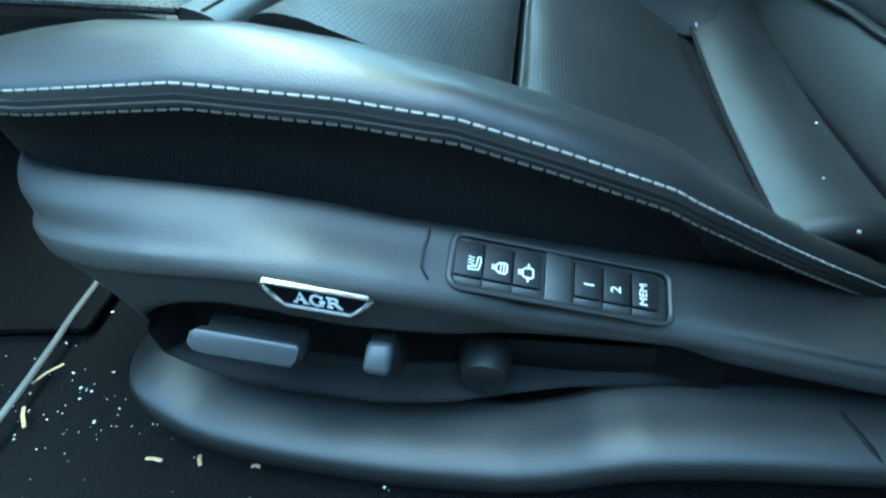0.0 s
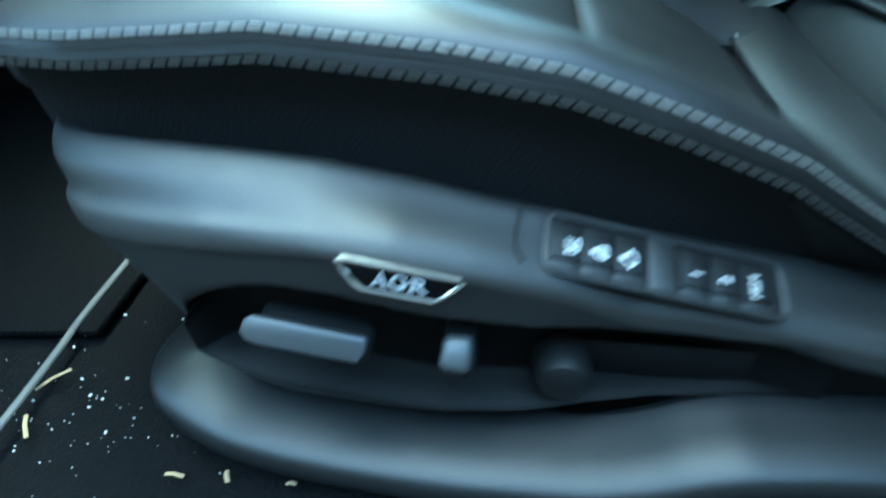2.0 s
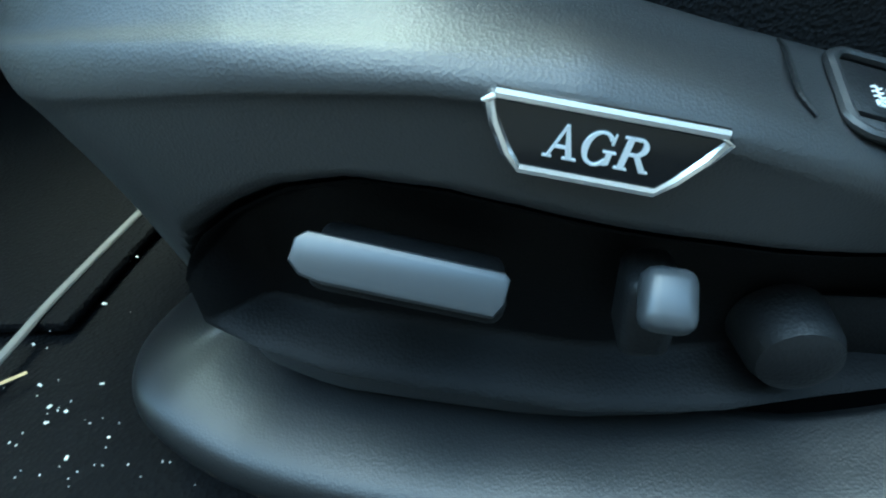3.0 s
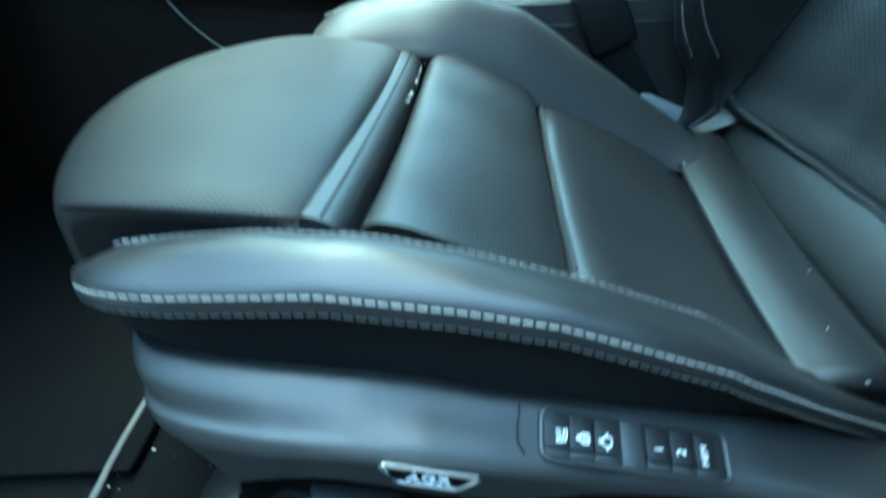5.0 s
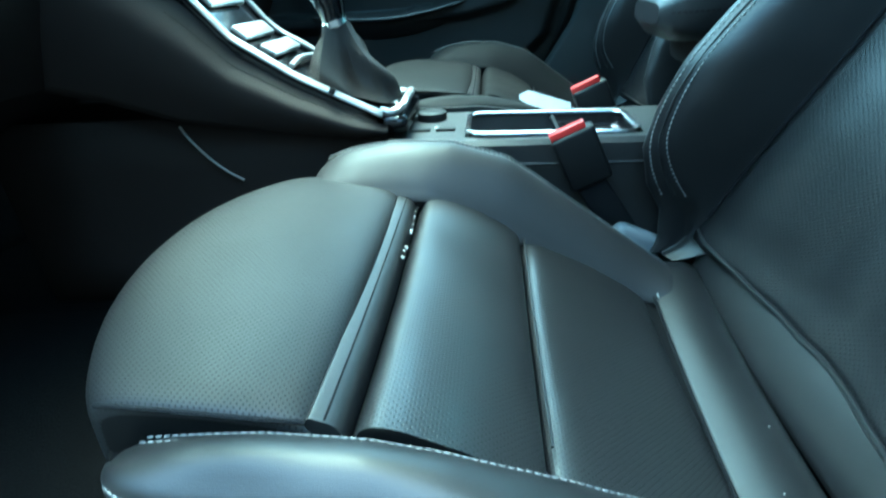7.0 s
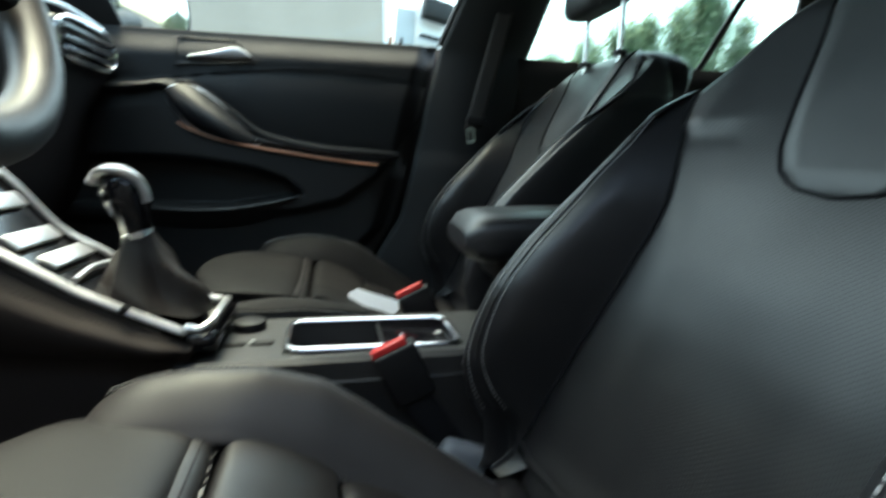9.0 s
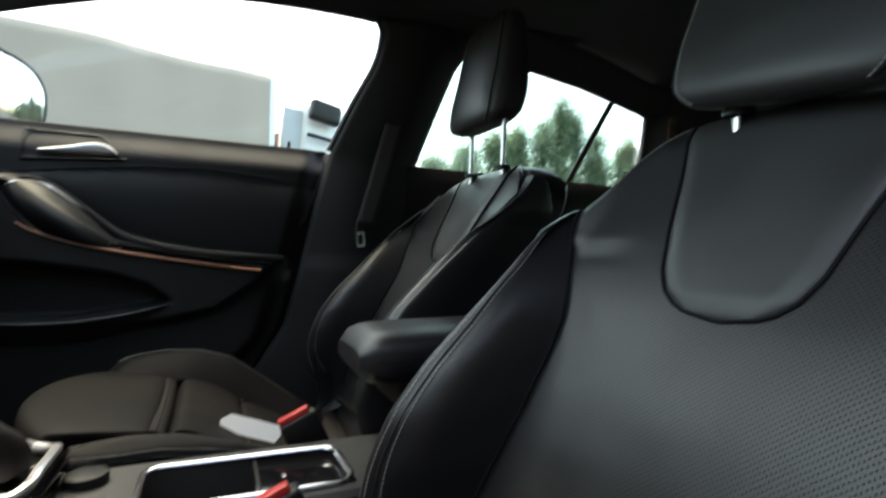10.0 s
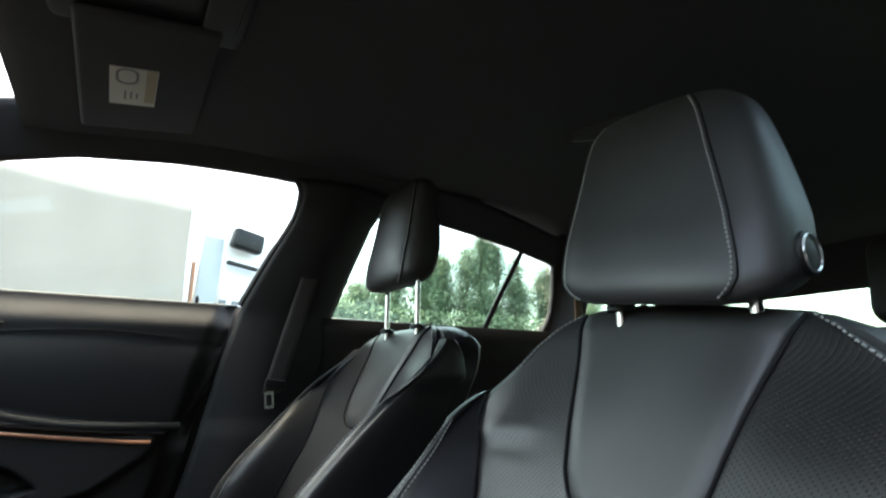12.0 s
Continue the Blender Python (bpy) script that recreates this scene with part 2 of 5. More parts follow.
def frame_slab(outer, inner, m, depth):
    """A flat ring between two outlines of the same count, with depth."""
    bm = bmesh.new()
    n = len(outer)
    lv = []
    for z in (0, depth):
        lv.append(([bm.verts.new(m @ Vector((x, y, z))) for x, y in outer], [bm.verts.new(m @ Vector((x, y, z))) for x, y in inner]))
    for j in range(n):
        k = (j + 1) % n
        for z in (0, 1):
            bm.faces.new((lv[z][0][j], lv[z][0][k], lv[z][1][k], lv[z][1][j]))
        for r in (0, 1):
            bm.faces.new((lv[0][r][j], lv[0][r][k], lv[1][r][k], lv[1][r][j]))
    return bm


def rounded(w, h, r, n=5):
    """Outline of a rounded rectangle round the origin."""
    out = []
    for cx, cy, a0 in ((w / 2 - r, h / 2 - r, 0), (-w / 2 + r, h / 2 - r, 90), (-w / 2 + r, -h / 2 + r, 180), (w / 2 - r, -h / 2 + r, 270)):
        for k in range(n + 1):
            a = radians(a0 + 90 * k / n)
            out.append((cx + r * math.cos(a), cy + r * math.sin(a)))
    return out


def axes(o, ex, ey):
    """A pose with its x axis along ex and its y axis near ey."""
    ex = Vector(ex).normalized()
    ez = ex.cross(Vector(ey)).normalized()
    ey = ez.cross(ex)
    m = Matrix((ex, ey, ez)).transposed().to_4x4()
    m.translation = Vector(o)
    return m


def lettering(body, size, m, depth=0.0003):
    """Raised characters of the built-in font, centred at the pose m, as a bmesh."""
    cu = bpy.data.curves.new("letters", "FONT")
    cu.body, cu.size, cu.extrude, cu.align_x, cu.align_y = body, size, depth, "CENTER", "CENTER"
    ob = bpy.data.objects.new("letters", cu)
    me = bpy.data.meshes.new_from_object(ob)
    bm = bmesh.new()
    bm.from_mesh(me)
    bm.transform(m)
    bpy.data.objects.remove(ob)
    bpy.data.curves.remove(cu)
    bpy.data.meshes.remove(me)
    return bm


def serif_letter(glyph, size, m, depth=0.0006):
    """A raised capital with thick and thin strokes and serifs, standing on the pose m."""
    bm = bmesh.new()

    def bar(*pts):
        slab([((x - 0.42) * size, y * size) for x, y in pts], m, depth, bm=bm)

    def bow(cx, cy, rx, ry, a0, a1, thick, thin):
        ang = [radians(a0 + (a1 - a0) * k / 24) for k in range(25)]
        w = [thin + (thick - thin) * abs(math.cos(a)) ** 1.3 for a in ang]
        out = [(cx + rx * math.cos(a), cy + ry * math.sin(a)) for a in ang]
        inn = [(cx + (rx - k) * math.cos(a), cy + (ry - k * 0.75) * math.sin(a)) for a, k in zip(ang, w)]
        for k in range(24):
            bar(out[k], out[k + 1], inn[k + 1], inn[k])

    if glyph == "A":
        bar((0.06, 0), (0.13, 0), (0.44, 1.0), (0.38, 1.0))
        bar((0.62, 0), (0.80, 0), (0.47, 1.02), (0.37, 1.02))
        bar((0.22, 0.32), (0.64, 0.32), (0.62, 0.39), (0.24, 0.39))
        bar((-0.04, 0), (0.24, 0), (0.22, 0.05), (-0.02, 0.05))
        bar((0.52, 0), (0.92, 0), (0.90, 0.05), (0.54, 0.05))
    elif glyph == "G":
        bow(0.42, 0.5, 0.44, 0.53, 42, 318, 0.17, 0.07)
        bar((0.68, 0.02), (0.82, 0.08), (0.82, 0.44), (0.68, 0.44))
        bar((0.56, 0.42), (0.92, 0.42), (0.92, 0.47), (0.56, 0.47))
        bar((0.72, 0.68), (0.78, 0.68), (0.78, 1.0), (0.74, 1.0))
    else:
        bar((0.12, 0.0), (0.28, 0.0), (0.28, 1.0), (0.12, 1.0))
        bar((0.02, 0.0), (0.40, 0.0), (0.38, 0.05), (0.04, 0.05))
        bar((0.02, 0.95), (0.30, 0.95), (0.30, 1.0), (0.02, 1.0))
        bar((0.26, 0.93), (0.46, 0.93), (0.46, 1.0), (0.26, 1.0))
        bar((0.26, 0.46), (0.48, 0.46), (0.48, 0.53), (0.26, 0.53))
        bow(0.44, 0.73, 0.30, 0.27, -90, 90, 0.16, 0.07)
        bar((0.42, 0.48), (0.58, 0.50), (0.94, 0.0), (0.74, 0.0))
        bar((0.74, 0.0), (0.98, 0.0), (0.97, 0.05), (0.74, 0.05))
    return bm


def superring(c, h, rot, p=4.5, n=28):
    """A rounded-box ring in the x-z plane: centre, half sizes, slope in radians."""
    out = []
    for k in range(n):
        a = k * math.tau / n
        ca, sa = math.cos(a), math.sin(a)
        x = h[0] * math.copysign(abs(ca) ** (2 / p), ca)
        z = h[1] * math.copysign(abs(sa) ** (2 / p), sa)
        out.append((c[0] + x * math.cos(rot) - z * math.sin(rot), c[1] + x * math.sin(rot) + z * math.cos(rot)))
    return out


# ---- the front seats ----
YC = 0.40
SEAM = [(-0.225, 0.3810), (-0.190, 0.3770), (-0.167, 0.3749), (-0.093, 0.3764), (-0.031, 0.3684), (0.009, 0.3603), (0.048, 0.3450), (0.091, 0.3245), (0.149, 0.2832), (0.182, 0.2605), (0.245, 0.2185)]
RIDGE = [(-0.230, 0.3840), (-0.178, 0.3900), (-0.136, 0.3930), (-0.078, 0.3899), (-0.035, 0.3809), (0.006, 0.3686), (0.038, 0.3568), (0.095, 0.3300), (0.161, 0.2742), (0.245, 0.2225)]
FAR_RIDGE = [(-0.235, 0.398), (-0.212, 0.414), (-0.175, 0.427), (-0.12, 0.434), (-0.054, 0.431), (0.011, 0.411), (0.045, 0.388), (0.079, 0.362), (0.152, 0.310), (0.22, 0.262), (0.25, 0.243)]
TRIM_TOP = [(-0.230, 0.3380), (-0.170, 0.3390), (-0.14, 0.3380), (-0.11, 0.3355), (-0.08, 0.3310), (-0.05, 0.3220), (-0.02, 0.3125), (0.01, 0.3033), (0.04, 0.2900), (0.07, 0.2810), (0.115, 0.2685), (0.150, 0.2531), (0.360, 0.1900)]
TRIM_TOP_Y = [(-0.23, 0.160), (-0.11, 0.1610), (-0.08, 0.1625), (-0.05, 0.1665), (-0.02, 0.1690), (0.01, 0.1735), (0.04, 0.1825), (0.07, 0.1875), (0.115, 0.1935), (0.15, 0.2045), (0.20, 0.221), (0.36, 0.2395)]
CREASE = [(-0.23, 0.310), (-0.19, 0.3150), (-0.155, 0.3175), (-0.12, 0.3185), (-0.08, 0.3160), (-0.05, 0.3110), (-0.02, 0.3010), (0.01, 0.2900), (0.04, 0.2745), (0.07, 0.2680), (0.10, 0.2610), (0.186, 0.240), (0.36, 0.205)]
CREASE_Y = [(-0.21, 0.1400), (-0.12, 0.1320), (-0.08, 0.1325), (-0.05, 0.1335), (-0.02, 0.1380), (0.01, 0.1440), (0.04, 0.1515), (0.07, 0.1550), (0.11, 0.1570), (0.36, 0.158)]
LOWER_Y = [(-0.21, 0.150), (-0.12, 0.1380), (-0.04, 0.1385), (0.0, 0.1435), (0.03, 0.1510), (0.06, 0.1570), (0.11, 0.1600), (0.36, 0.161)]
BOLSTER_F = [(0.28, 0.0), (0.323, 0.03), (0.36, 0.075), (0.41, 0.115), (0.463, 0.132), (0.513, 0.138), (0.565, 0.127), (0.60, 0.112), (0.646, 0.09), (0.69, 0.066), (0.74, 0.036), (0.79, 0.016), (0.83, 0.004), (0.86, 0.0)]
BACK_W = [(0.27, 0.222), (0.31, 0.222), (0.36, 0.207), (0.42, 0.190), (0.47, 0.178), (0.52, 0.170), (0.58, 0.167), (0.62, 0.170), (0.65, 0.181), (0.68, 0.198), (0.70, 0.212), (0.72, 0.228), (0.742, 0.238), (0.775, 0.207), (0.805, 0.182), (0.83, 0.152), (0.842, 0.128)]
INWARD = [(0, 0), (0.05, 0.003), (0.10, 0.010), (0.16, 0.028), (0.22, 0.048), (0.26, 0.06)]
INSET_W = [(0.634, 0.004), (0.637, 0.03), (0.643, 0.046), (0.655, 0.062), (0.675, 0.074), (0.72, 0.088), (0.77, 0.102), (0.80, 0.111), (0.838, 0.122)]


CUSHION_TOP = [(-0.30, 0.398), (-0.11, 0.390), (-0.08, 0.388), (0.03, 0.332), (0.176, 0.258), (0.25, 0.256)]


def bolster_ring(x, near):
    sh = table(x, INWARD)
    if near:
        zs, zr = table(x, SEAM), table(x, RIDGE)
        pts = [(0.222, zr - 0.075), (0.220, zr - 0.036), (0.2135, zr - 0.015), (0.203, zr - 0.0042), (0.188, zr), (0.1745, zs + 0.0085), (0.1662, zs + 0.001), (0.1672, zs - 0.008), (0.180, zs - 0.016), (0.20, zs - 0.075)]
    else:
        sh = -0.4 * sh
        zr = table(x, FAR_RIDGE)
        zs = zr - 0.020
        zp = min(zr - 0.012, table(x, CUSHION_TOP))
        pts = [(0.548, zp - 0.014), (0.552, zp + (zr - zp) * 0.10), (0.568, zp + (zr - zp) * 0.52), (0.588, zp + (zr - zp) * 0.88), (0.608, zr), (0.627, zs + 0.010), (0.6335, zs + 0.001), (0.6325, zs - 0.010), (0.622, zs - 0.022), (0.60, zs - 0.085)]
    front = max(0.0, (-0.165 - x) / 0.062)
    k = math.sqrt(max(0.0, 1 - front ** 2.2))
    cy, cz = (0.205 if near else 0.590), zr - 0.024
    ring = curve_through([(cy + (y - cy) * (0.2 + 0.8 * k) + sh, cz + (z - cz) * (0.25 + 0.75 * k), 0) for y, z in pts], 36, True)
    return [Vector((x, p[0], p[1])) for p in ring]


def back_x(z):
    return 0.25 + 0.57 * (z - 0.34)


BACK_CURVE = [(0.20, 0.250), (0.24, 0.262), (0.31, 0.284), (0.36, 0.299), (0.40, 0.313), (0.45, 0.331), (0.50, 0.352), (0.55, 0.3765), (0.60, 0.404), (0.64, 0.4255), (0.70, 0.4595), (0.86, 0.5464)]


def panel_x(z):
    """The middle of the backrest, steeper towards its foot than the bolsters' line."""
    return table(z, BACK_CURVE)


def dish(dy, z):
    """How far the backrest curves forward beside its middle."""
    return 0.022 * min(1.15, (abs(dy) / 0.17) ** 2) * (1 - 0.75 * smooth01(0.69, 0.80, z))


def back_point(dy, z, out=0.0, sag=0.25):
    """A place on the front of the backrest, dy beside its middle."""
    f = dish(dy, z)
    f += 0.0035 * noise.noise((dy * 9 + z * 7, z * 6 - dy * 5, 3.1)) * max(0.0, 1 - (dy / 0.17) ** 2)
    f += 0.006 * math.exp(-((z - 0.300) / 0.014) ** 2)
    f -= 0.0032 * math.exp(-((z - 0.694 + 0.10 * (dy - 0.15)) / 0.007) ** 2) * smooth01(0.10, 0.15, dy)
    f += 0.0030 * math.exp(-((z - 0.710 + 0.10 * (dy - 0.15)) / 0.008) ** 2) * smooth01(0.10, 0.15, dy)
    f += 0.0040 * noise.noise((dy * 20 + z * 3, z * 5, 7.7)) * smooth01(0.56, 0.44, z) * max(0.0, 1 - (dy / 0.2) ** 2)
    if z > 0.815:
        f -= ((z - 0.815) / 0.03) ** 2 * 0.014
    k = max(0.0, min(1.0, (z - 0.70) / 0.14))
    drop = sag * max(0.0, -dy) * k * k * (3 - 2 * k)
    return Vector((panel_x(z) - f - out, YC + dy, z + out * 0.4 - drop))


def seat(offset, label, outer_trim, head):
    O = Matrix.Translation(offset)
    st = thing("car_seat", Vector((0.05, YC, 0.16)) + Vector(offset), label, "car seat", "front seats")

    def P(name, bm, mat, parent=None, lab="", **kw):
        bm.transform(O)
        return part(name, bm, mat, parent or st, lab, **kw)

    sag = 0.18 if outer_trim else 0.0

    def bpt(dy, z, out=0.0):
        return back_point(dy, z, out, sag)

    # thigh extension
    rings = []
    for i in range(49):
        s = -math.cos(i / 48 * math.pi)
        y = YC + s * 0.188
        e = (1 - abs(s) ** 14) ** 0.3
        x0, x1 = -0.306 + 0.056 * abs(s) ** 2.2, -0.110
        x0 += 0.010 * (1 - e)
        top = 0.3965 + 0.011 * (1 - s * s)
        ring = superring(((x0 + x1) / 2, top - 0.036), ((x1 - x0) / 2, 0.036 * (0.72 + 0.28 * e)), -0.10, 5.5, 44)
        rings.append([Vector((x, y, z + 0.003 * math.sin(max(0, min(1, (x - x0) / (x1 - x0))) * math.pi))) for x, z in ring])
    ext = P("thigh_extension", loft(rings), SATIN_PERFORATED if outer_trim else DULL_PERFORATED, lab="perforated black leather thigh support")
    P("edge_seam", tube(curve_through([(-0.236, 0.2125, 0.3985), (-0.20, 0.2110, 0.3975), (-0.15, 0.2105, 0.3930), (-0.113, 0.2125, 0.3885)], 20), 0.0016, 6), FABRIC, ext)
    # dark slot behind it, with a hemmed flap
    P("slot_lining", sheet(lambda u, v: Vector((-0.118 + 0.046 * u, YC - 0.186 + 0.372 * v, 0.372 - 0.018 * math.sin(u * math.pi))), 6, 12), FABRIC, solid=0.01, face=(0, 0, 1))
    P("slot_flap", loft([[Vector((x, YC + 0.186 * k, z - 0.004 * (1 - k * k))) for x, z, _ in curve_through([(-0.116, 0.372, 0), (-0.1135, 0.3885, 0), (-0.107, 0.3885, 0), (-0.0985, 0.3845, 0), (-0.0940, 0.3780, 0), (-0.0935, 0.362, 0)], 20)] for k in [-1 + q / 12 for q in range(25)]]), LEATHER, lab="hemmed leather edge of the slot")
    P("hem_seam", tube([(-0.1035, YC + 0.184 * k, 0.3872 - 0.004 * (1 - k * k)) for k in [-1 + q / 12 for q in range(25)]], 0.0008, 6), FABRIC)
    # middle and rear panels of the cushion
    for name, x0, z0, x1, z1, puff in (("cushion_panel", -0.080, 0.391, 0.0285, 0.337, 0.005), ("cushion_panel", 0.0305, 0.3345, 0.176, 0.2602, 0.003)):
        rings = []
        rot = math.atan2(z1 - z0, x1 - x0)
        half = math.hypot(x1 - x0, z1 - z0) / 2
        for i in range(29):
            s = -1 + 2 * i / 28
            dip = -0.010 * (1 - s * s)
            ring = superring(((x0 + x1) / 2 + 0.03 * math.sin(rot), (z0 + z1) / 2 - 0.03 * math.cos(rot) + dip), (half, 0.03), rot, 7, 44)
            rings.append([Vector((x, YC + s * 0.188, z + puff * math.sin(max(0, min(1, (x - x0) / (x1 - x0))) * math.pi) + 0.0022 * noise.noise((x * 14, s * 2.2, x0 * 9)))) for x, z in ring])
        P(name, loft(rings), PERFORATED if outer_trim else DULL_PERFORATED)
    P("panel_seam", tube([(0.0295, YC + 0.188 * k / 10, 0.3345 - 0.010 * (1 - (k / 10) ** 2)) for k in range(-8, 11)], 0.0012, 6), LEATHER)
    # plain strip at the seat's rear, running up under the backrest
    P("rear_strip", sheet(lambda u, v: Vector((0.1645 + 0.022 * v + 0.068 * u, YC - 0.172 + 0.372 * v, 0.2605 + 0.006 * u + 0.006 * math.sin(u * math.pi) - 0.012 * u ** 6 - 0.008 * (1 - (2 * v - 1) ** 2))), 16, 24), LEATHER, lab="plain leather strip behind the cushion panels", solid=0.02, face=(0, 0, 1))
    P("strip_seam", tube([(0.1635 + 0.022 * v, YC - 0.178 + 0.380 * v, 0.2630 - 0.008 * (1 - (2 * v - 1) ** 2)) for v in [k / 24 for k in range(25)]], 0.0016, 6), FABRIC)
    # side bolsters
    xs = [-0.2268, -0.225, -0.221, -0.215, -0.206, -0.194, -0.18] + [-0.165 + 0.41 * k / 40 for k in range(41)]
    for near in (True, False):
        b = P("cushion_bolster", loft([bolster_ring(x, near) for x in xs]), (LEATHER if near else LIT_WORN_LEATHER) if outer_trim else DULL_LEATHER, lab="" if near else "worn leather side bolster, greyish from sky light put into its colour")
        sgn = 1 if near else -1
        line = [(x, (0.1665 + table(x, INWARD) if near else 0.6335 - 0.4 * table(x, INWARD)), (table(x, SEAM) if near else table(x, FAR_RIDGE) - 0.020)) for x in xs[6:]]
        tip = [(-0.2265, 0.196, 0.367), (-0.223, 0.187, 0.370), (-0.214, 0.1775, 0.3735), (-0.202, 0.1708, 0.3755), (-0.192, 0.1680, 0.3765)] if near else []
        full = [Vector(p) for p in tip] + [Vector(p) for p in line]
        up = [p + Vector((0, 0.0002 * sgn, 0.0010)) for p in full]
        lo = [p + Vector((0, 0.0010 * sgn, -0.0088)) for p in full]
        P("piping", tube(curve_through([p + Vector((0, 0.0008 * sgn, -0.0030)) for p in full], 90), 0.0021, 8), LEATHER, b)
        if near or not outer_trim:
            P("piping", tube(curve_through([p + Vector((0, 0.0010, -0.0062)) for p in full], 90), 0.0022, 8), LEATHER, b)
        if not near:
            crest = [Vector((x, 0.604 - 0.4 * table(x, INWARD), table(x, FAR_RIDGE) - 0.0006)) for x in xs[4:]]
            P("stitching", stitches(crest, 0.0056, 0.74, 0.0006), THREAD, b)
            P("stitching", stitches([p + Vector((0, 0.0085, 0.0009)) for p in crest], 0.0056, 0.74, 0.0006), THREAD, b)
            P("piping", tube([p + Vector((0, 0.0045, 0.0002)) for p in crest], 0.0016, 6), LEATHER, b)
        P("stitching", stitches([p + Vector((0, -0.0006 * sgn, 0.0004)) for p in up], 0.0056, 0.84, 0.00062), THREAD, b, "pale grey topstitching")
        P("stitching", stitches([p + Vector((0, -0.0004 * sgn, -0.0005)) for p in lo], 0.0056, 0.84, 0.00058), THREAD, b, "pale grey topstitching")
        if near:
            inner = [(x, 0.2065 + table(x, INWARD), table(x, RIDGE) - 0.0058) for x in xs[4:-8]]
            P("stitching", stitches([(x, y, z - 0.0006) for x, y, z in inner], 0.0052, 0.74, 0.00055), THREAD, b)
            P("stitching", stitches([(x, y - 0.0060, z + 0.0019) for x, y, z in inner], 0.0052, 0.74, 0.00055), THREAD, b)
        # cloth skirt under the bolster
        rr = []
        for x in xs:
            zs = table(x, SEAM) if near else table(x, FAR_RIDGE) - 0.020
            sh = table(x, INWARD)
            k = math.sqrt(max(0, 1 - max(0.0, (-0.17 - x) / 0.061) ** 2))
            ys = [0.1745, 0.1765, 0.181, 0.187, 0.204, 0.200]
            low = min(0.262, zs - 0.03)
            zz = [zs - 0.004, zs - 0.016, (zs + low + 0.02) / 2, low, low, zs - 0.03]
            rr.append([Vector((x, (lambda q: q if near else 0.8 - q)(0.225 + (y - 0.225) * (0.2 + 0.8 * k) + sh * (1 if near else 0.4)), z)) for y, z in zip(ys, zz)])
        P("side_skirt", loft(rr), FABRIC, lab="dark woven cloth side of the cushion")
    # cushion pan and front skirt
    P("cushion_pan", rbox((0.40, 0.36, 0.10), pose(-0.01, YC, 0.245, 0, 14, 0), 0.02), DARK_PLASTIC)
    P("front_skirt", loft([[Vector((-0.225 + 0.04 * abs(s) ** 2.5 + dx, YC + s * 0.195, z)) for dx, z in ((0, 0.37), (-0.012, 0.345), (0.0, 0.315), (0.05, 0.30), (0.08, 0.37))] for s in [-1 + k / 10 for k in range(21)]]), LEATHER, lab="black leather front of the thigh support")

    # backrest
    heights = [0.292 + 0.551 * k / 48 for k in range(49)]
    back_panel = P("backrest_panel", loft([[bpt(table(z, BACK_W) * (-1 + 2 * j / 36), z) for j in range(37)] for z in heights], closed=False), PERFORATED, lab="perforated black leather backrest", solid=0.03, face=(-1, 0, 0.5))
    zi = [0.634 + 0.206 * k / 40 for k in range(41)]

    def inset(u, v):
        z = 0.634 + 0.206 * u
        w = table(z, INSET_W)
        s = -1 + 2 * v
        edge = min(1.0, (1 - abs(s)) * w / 0.020, (z - 0.6335) / 0.020)
        return bpt(s * w, z, -0.002 + 0.0075 * math.sqrt(max(0.0, edge)))

    ins = P("shoulder_inset", sheet(inset, 60, 40), SMOOTH_LEATHER, lab="smooth leather inset between the shoulders", solid=0.003, face=(-1, 0, 0.5))
    rim = [bpt(-table(z, INSET_W), z, 0.0008) for z in reversed(zi)] + [bpt(table(z, INSET_W), z, 0.0008) for z in zi]
    P("inset_groove", tube(rim, 0.0019 if outer_trim else 0.003, 6), FABRIC, ins)
    crown = 0.752 if outer_trim else 0.812
    fade = 0.03 if outer_trim else 0.075
    bz = [0.262, 0.266, 0.275] + [0.285 + (crown - 0.307) * k / 36 for k in range(37)] + [crown - 0.015, crown - 0.009, crown - 0.004]
    for sd in (1, -1):
        rr = []
        seam_pts, outer_pts, in_pts = [], [], []
        for z in bz:
            w, f = table(z, BACK_W), table(z, BOLSTER_F)
            end = min(1.0, (z - 0.258) / 0.03, (crown - z) / fade)
            k = math.sqrt(max(0.02, end))
            x = back_x(z)
            inn = dish(w, z) - (panel_x(z) - x)
            wi = w - 0.002
            wo = max(wi + 0.012, table(z, [(0.26, 0.250), (0.40, 0.244), (0.60, 0.240), (0.80, 0.238)]))
            pts = [(wi, inn - 0.004), (wi + 0.008, inn + f * 0.30), (wi + 0.020, inn + f * 0.72), (wi + (wo - wi) * 0.66, inn * 0.5 + f * 0.97), (wo - 0.006, f * 0.99), (wo + 0.003, f * 0.86), (wo + 0.006, f * 0.4 - 0.02), (wo - 0.004, -0.07), (wi - 0.02, -0.06)]
            cx = (wi + wo) / 2
            ring = curve_through([(cx + (a - cx) * (0.3 + 0.7 * k), b * k, 0) for a, b in pts], 54, True)
            rr.append([Vector((x - q[1], YC + sd * q[0], z)) for q in ring])
            front = [q for q in curve_through([(cx + (a - cx) * (0.3 + 0.7 * k), b * k, 0) for a, b in pts[1:7]], 200)]
            for row, frac in ((seam_pts, 0.46), (outer_pts, 0.64)):
                q = min(front, key=lambda q: abs(q[0] - (wi + (wo - wi) * frac)))
                row.append(Vector((x - q[1] - 0.0013, YC + sd * q[0], z + 0.0006)))
            in_pts.append(Vector((x - inn - 0.0008, YC + sd * (wi + 0.001), z)))
        bl = P("backrest_bolster", loft(rr), LEATHER)
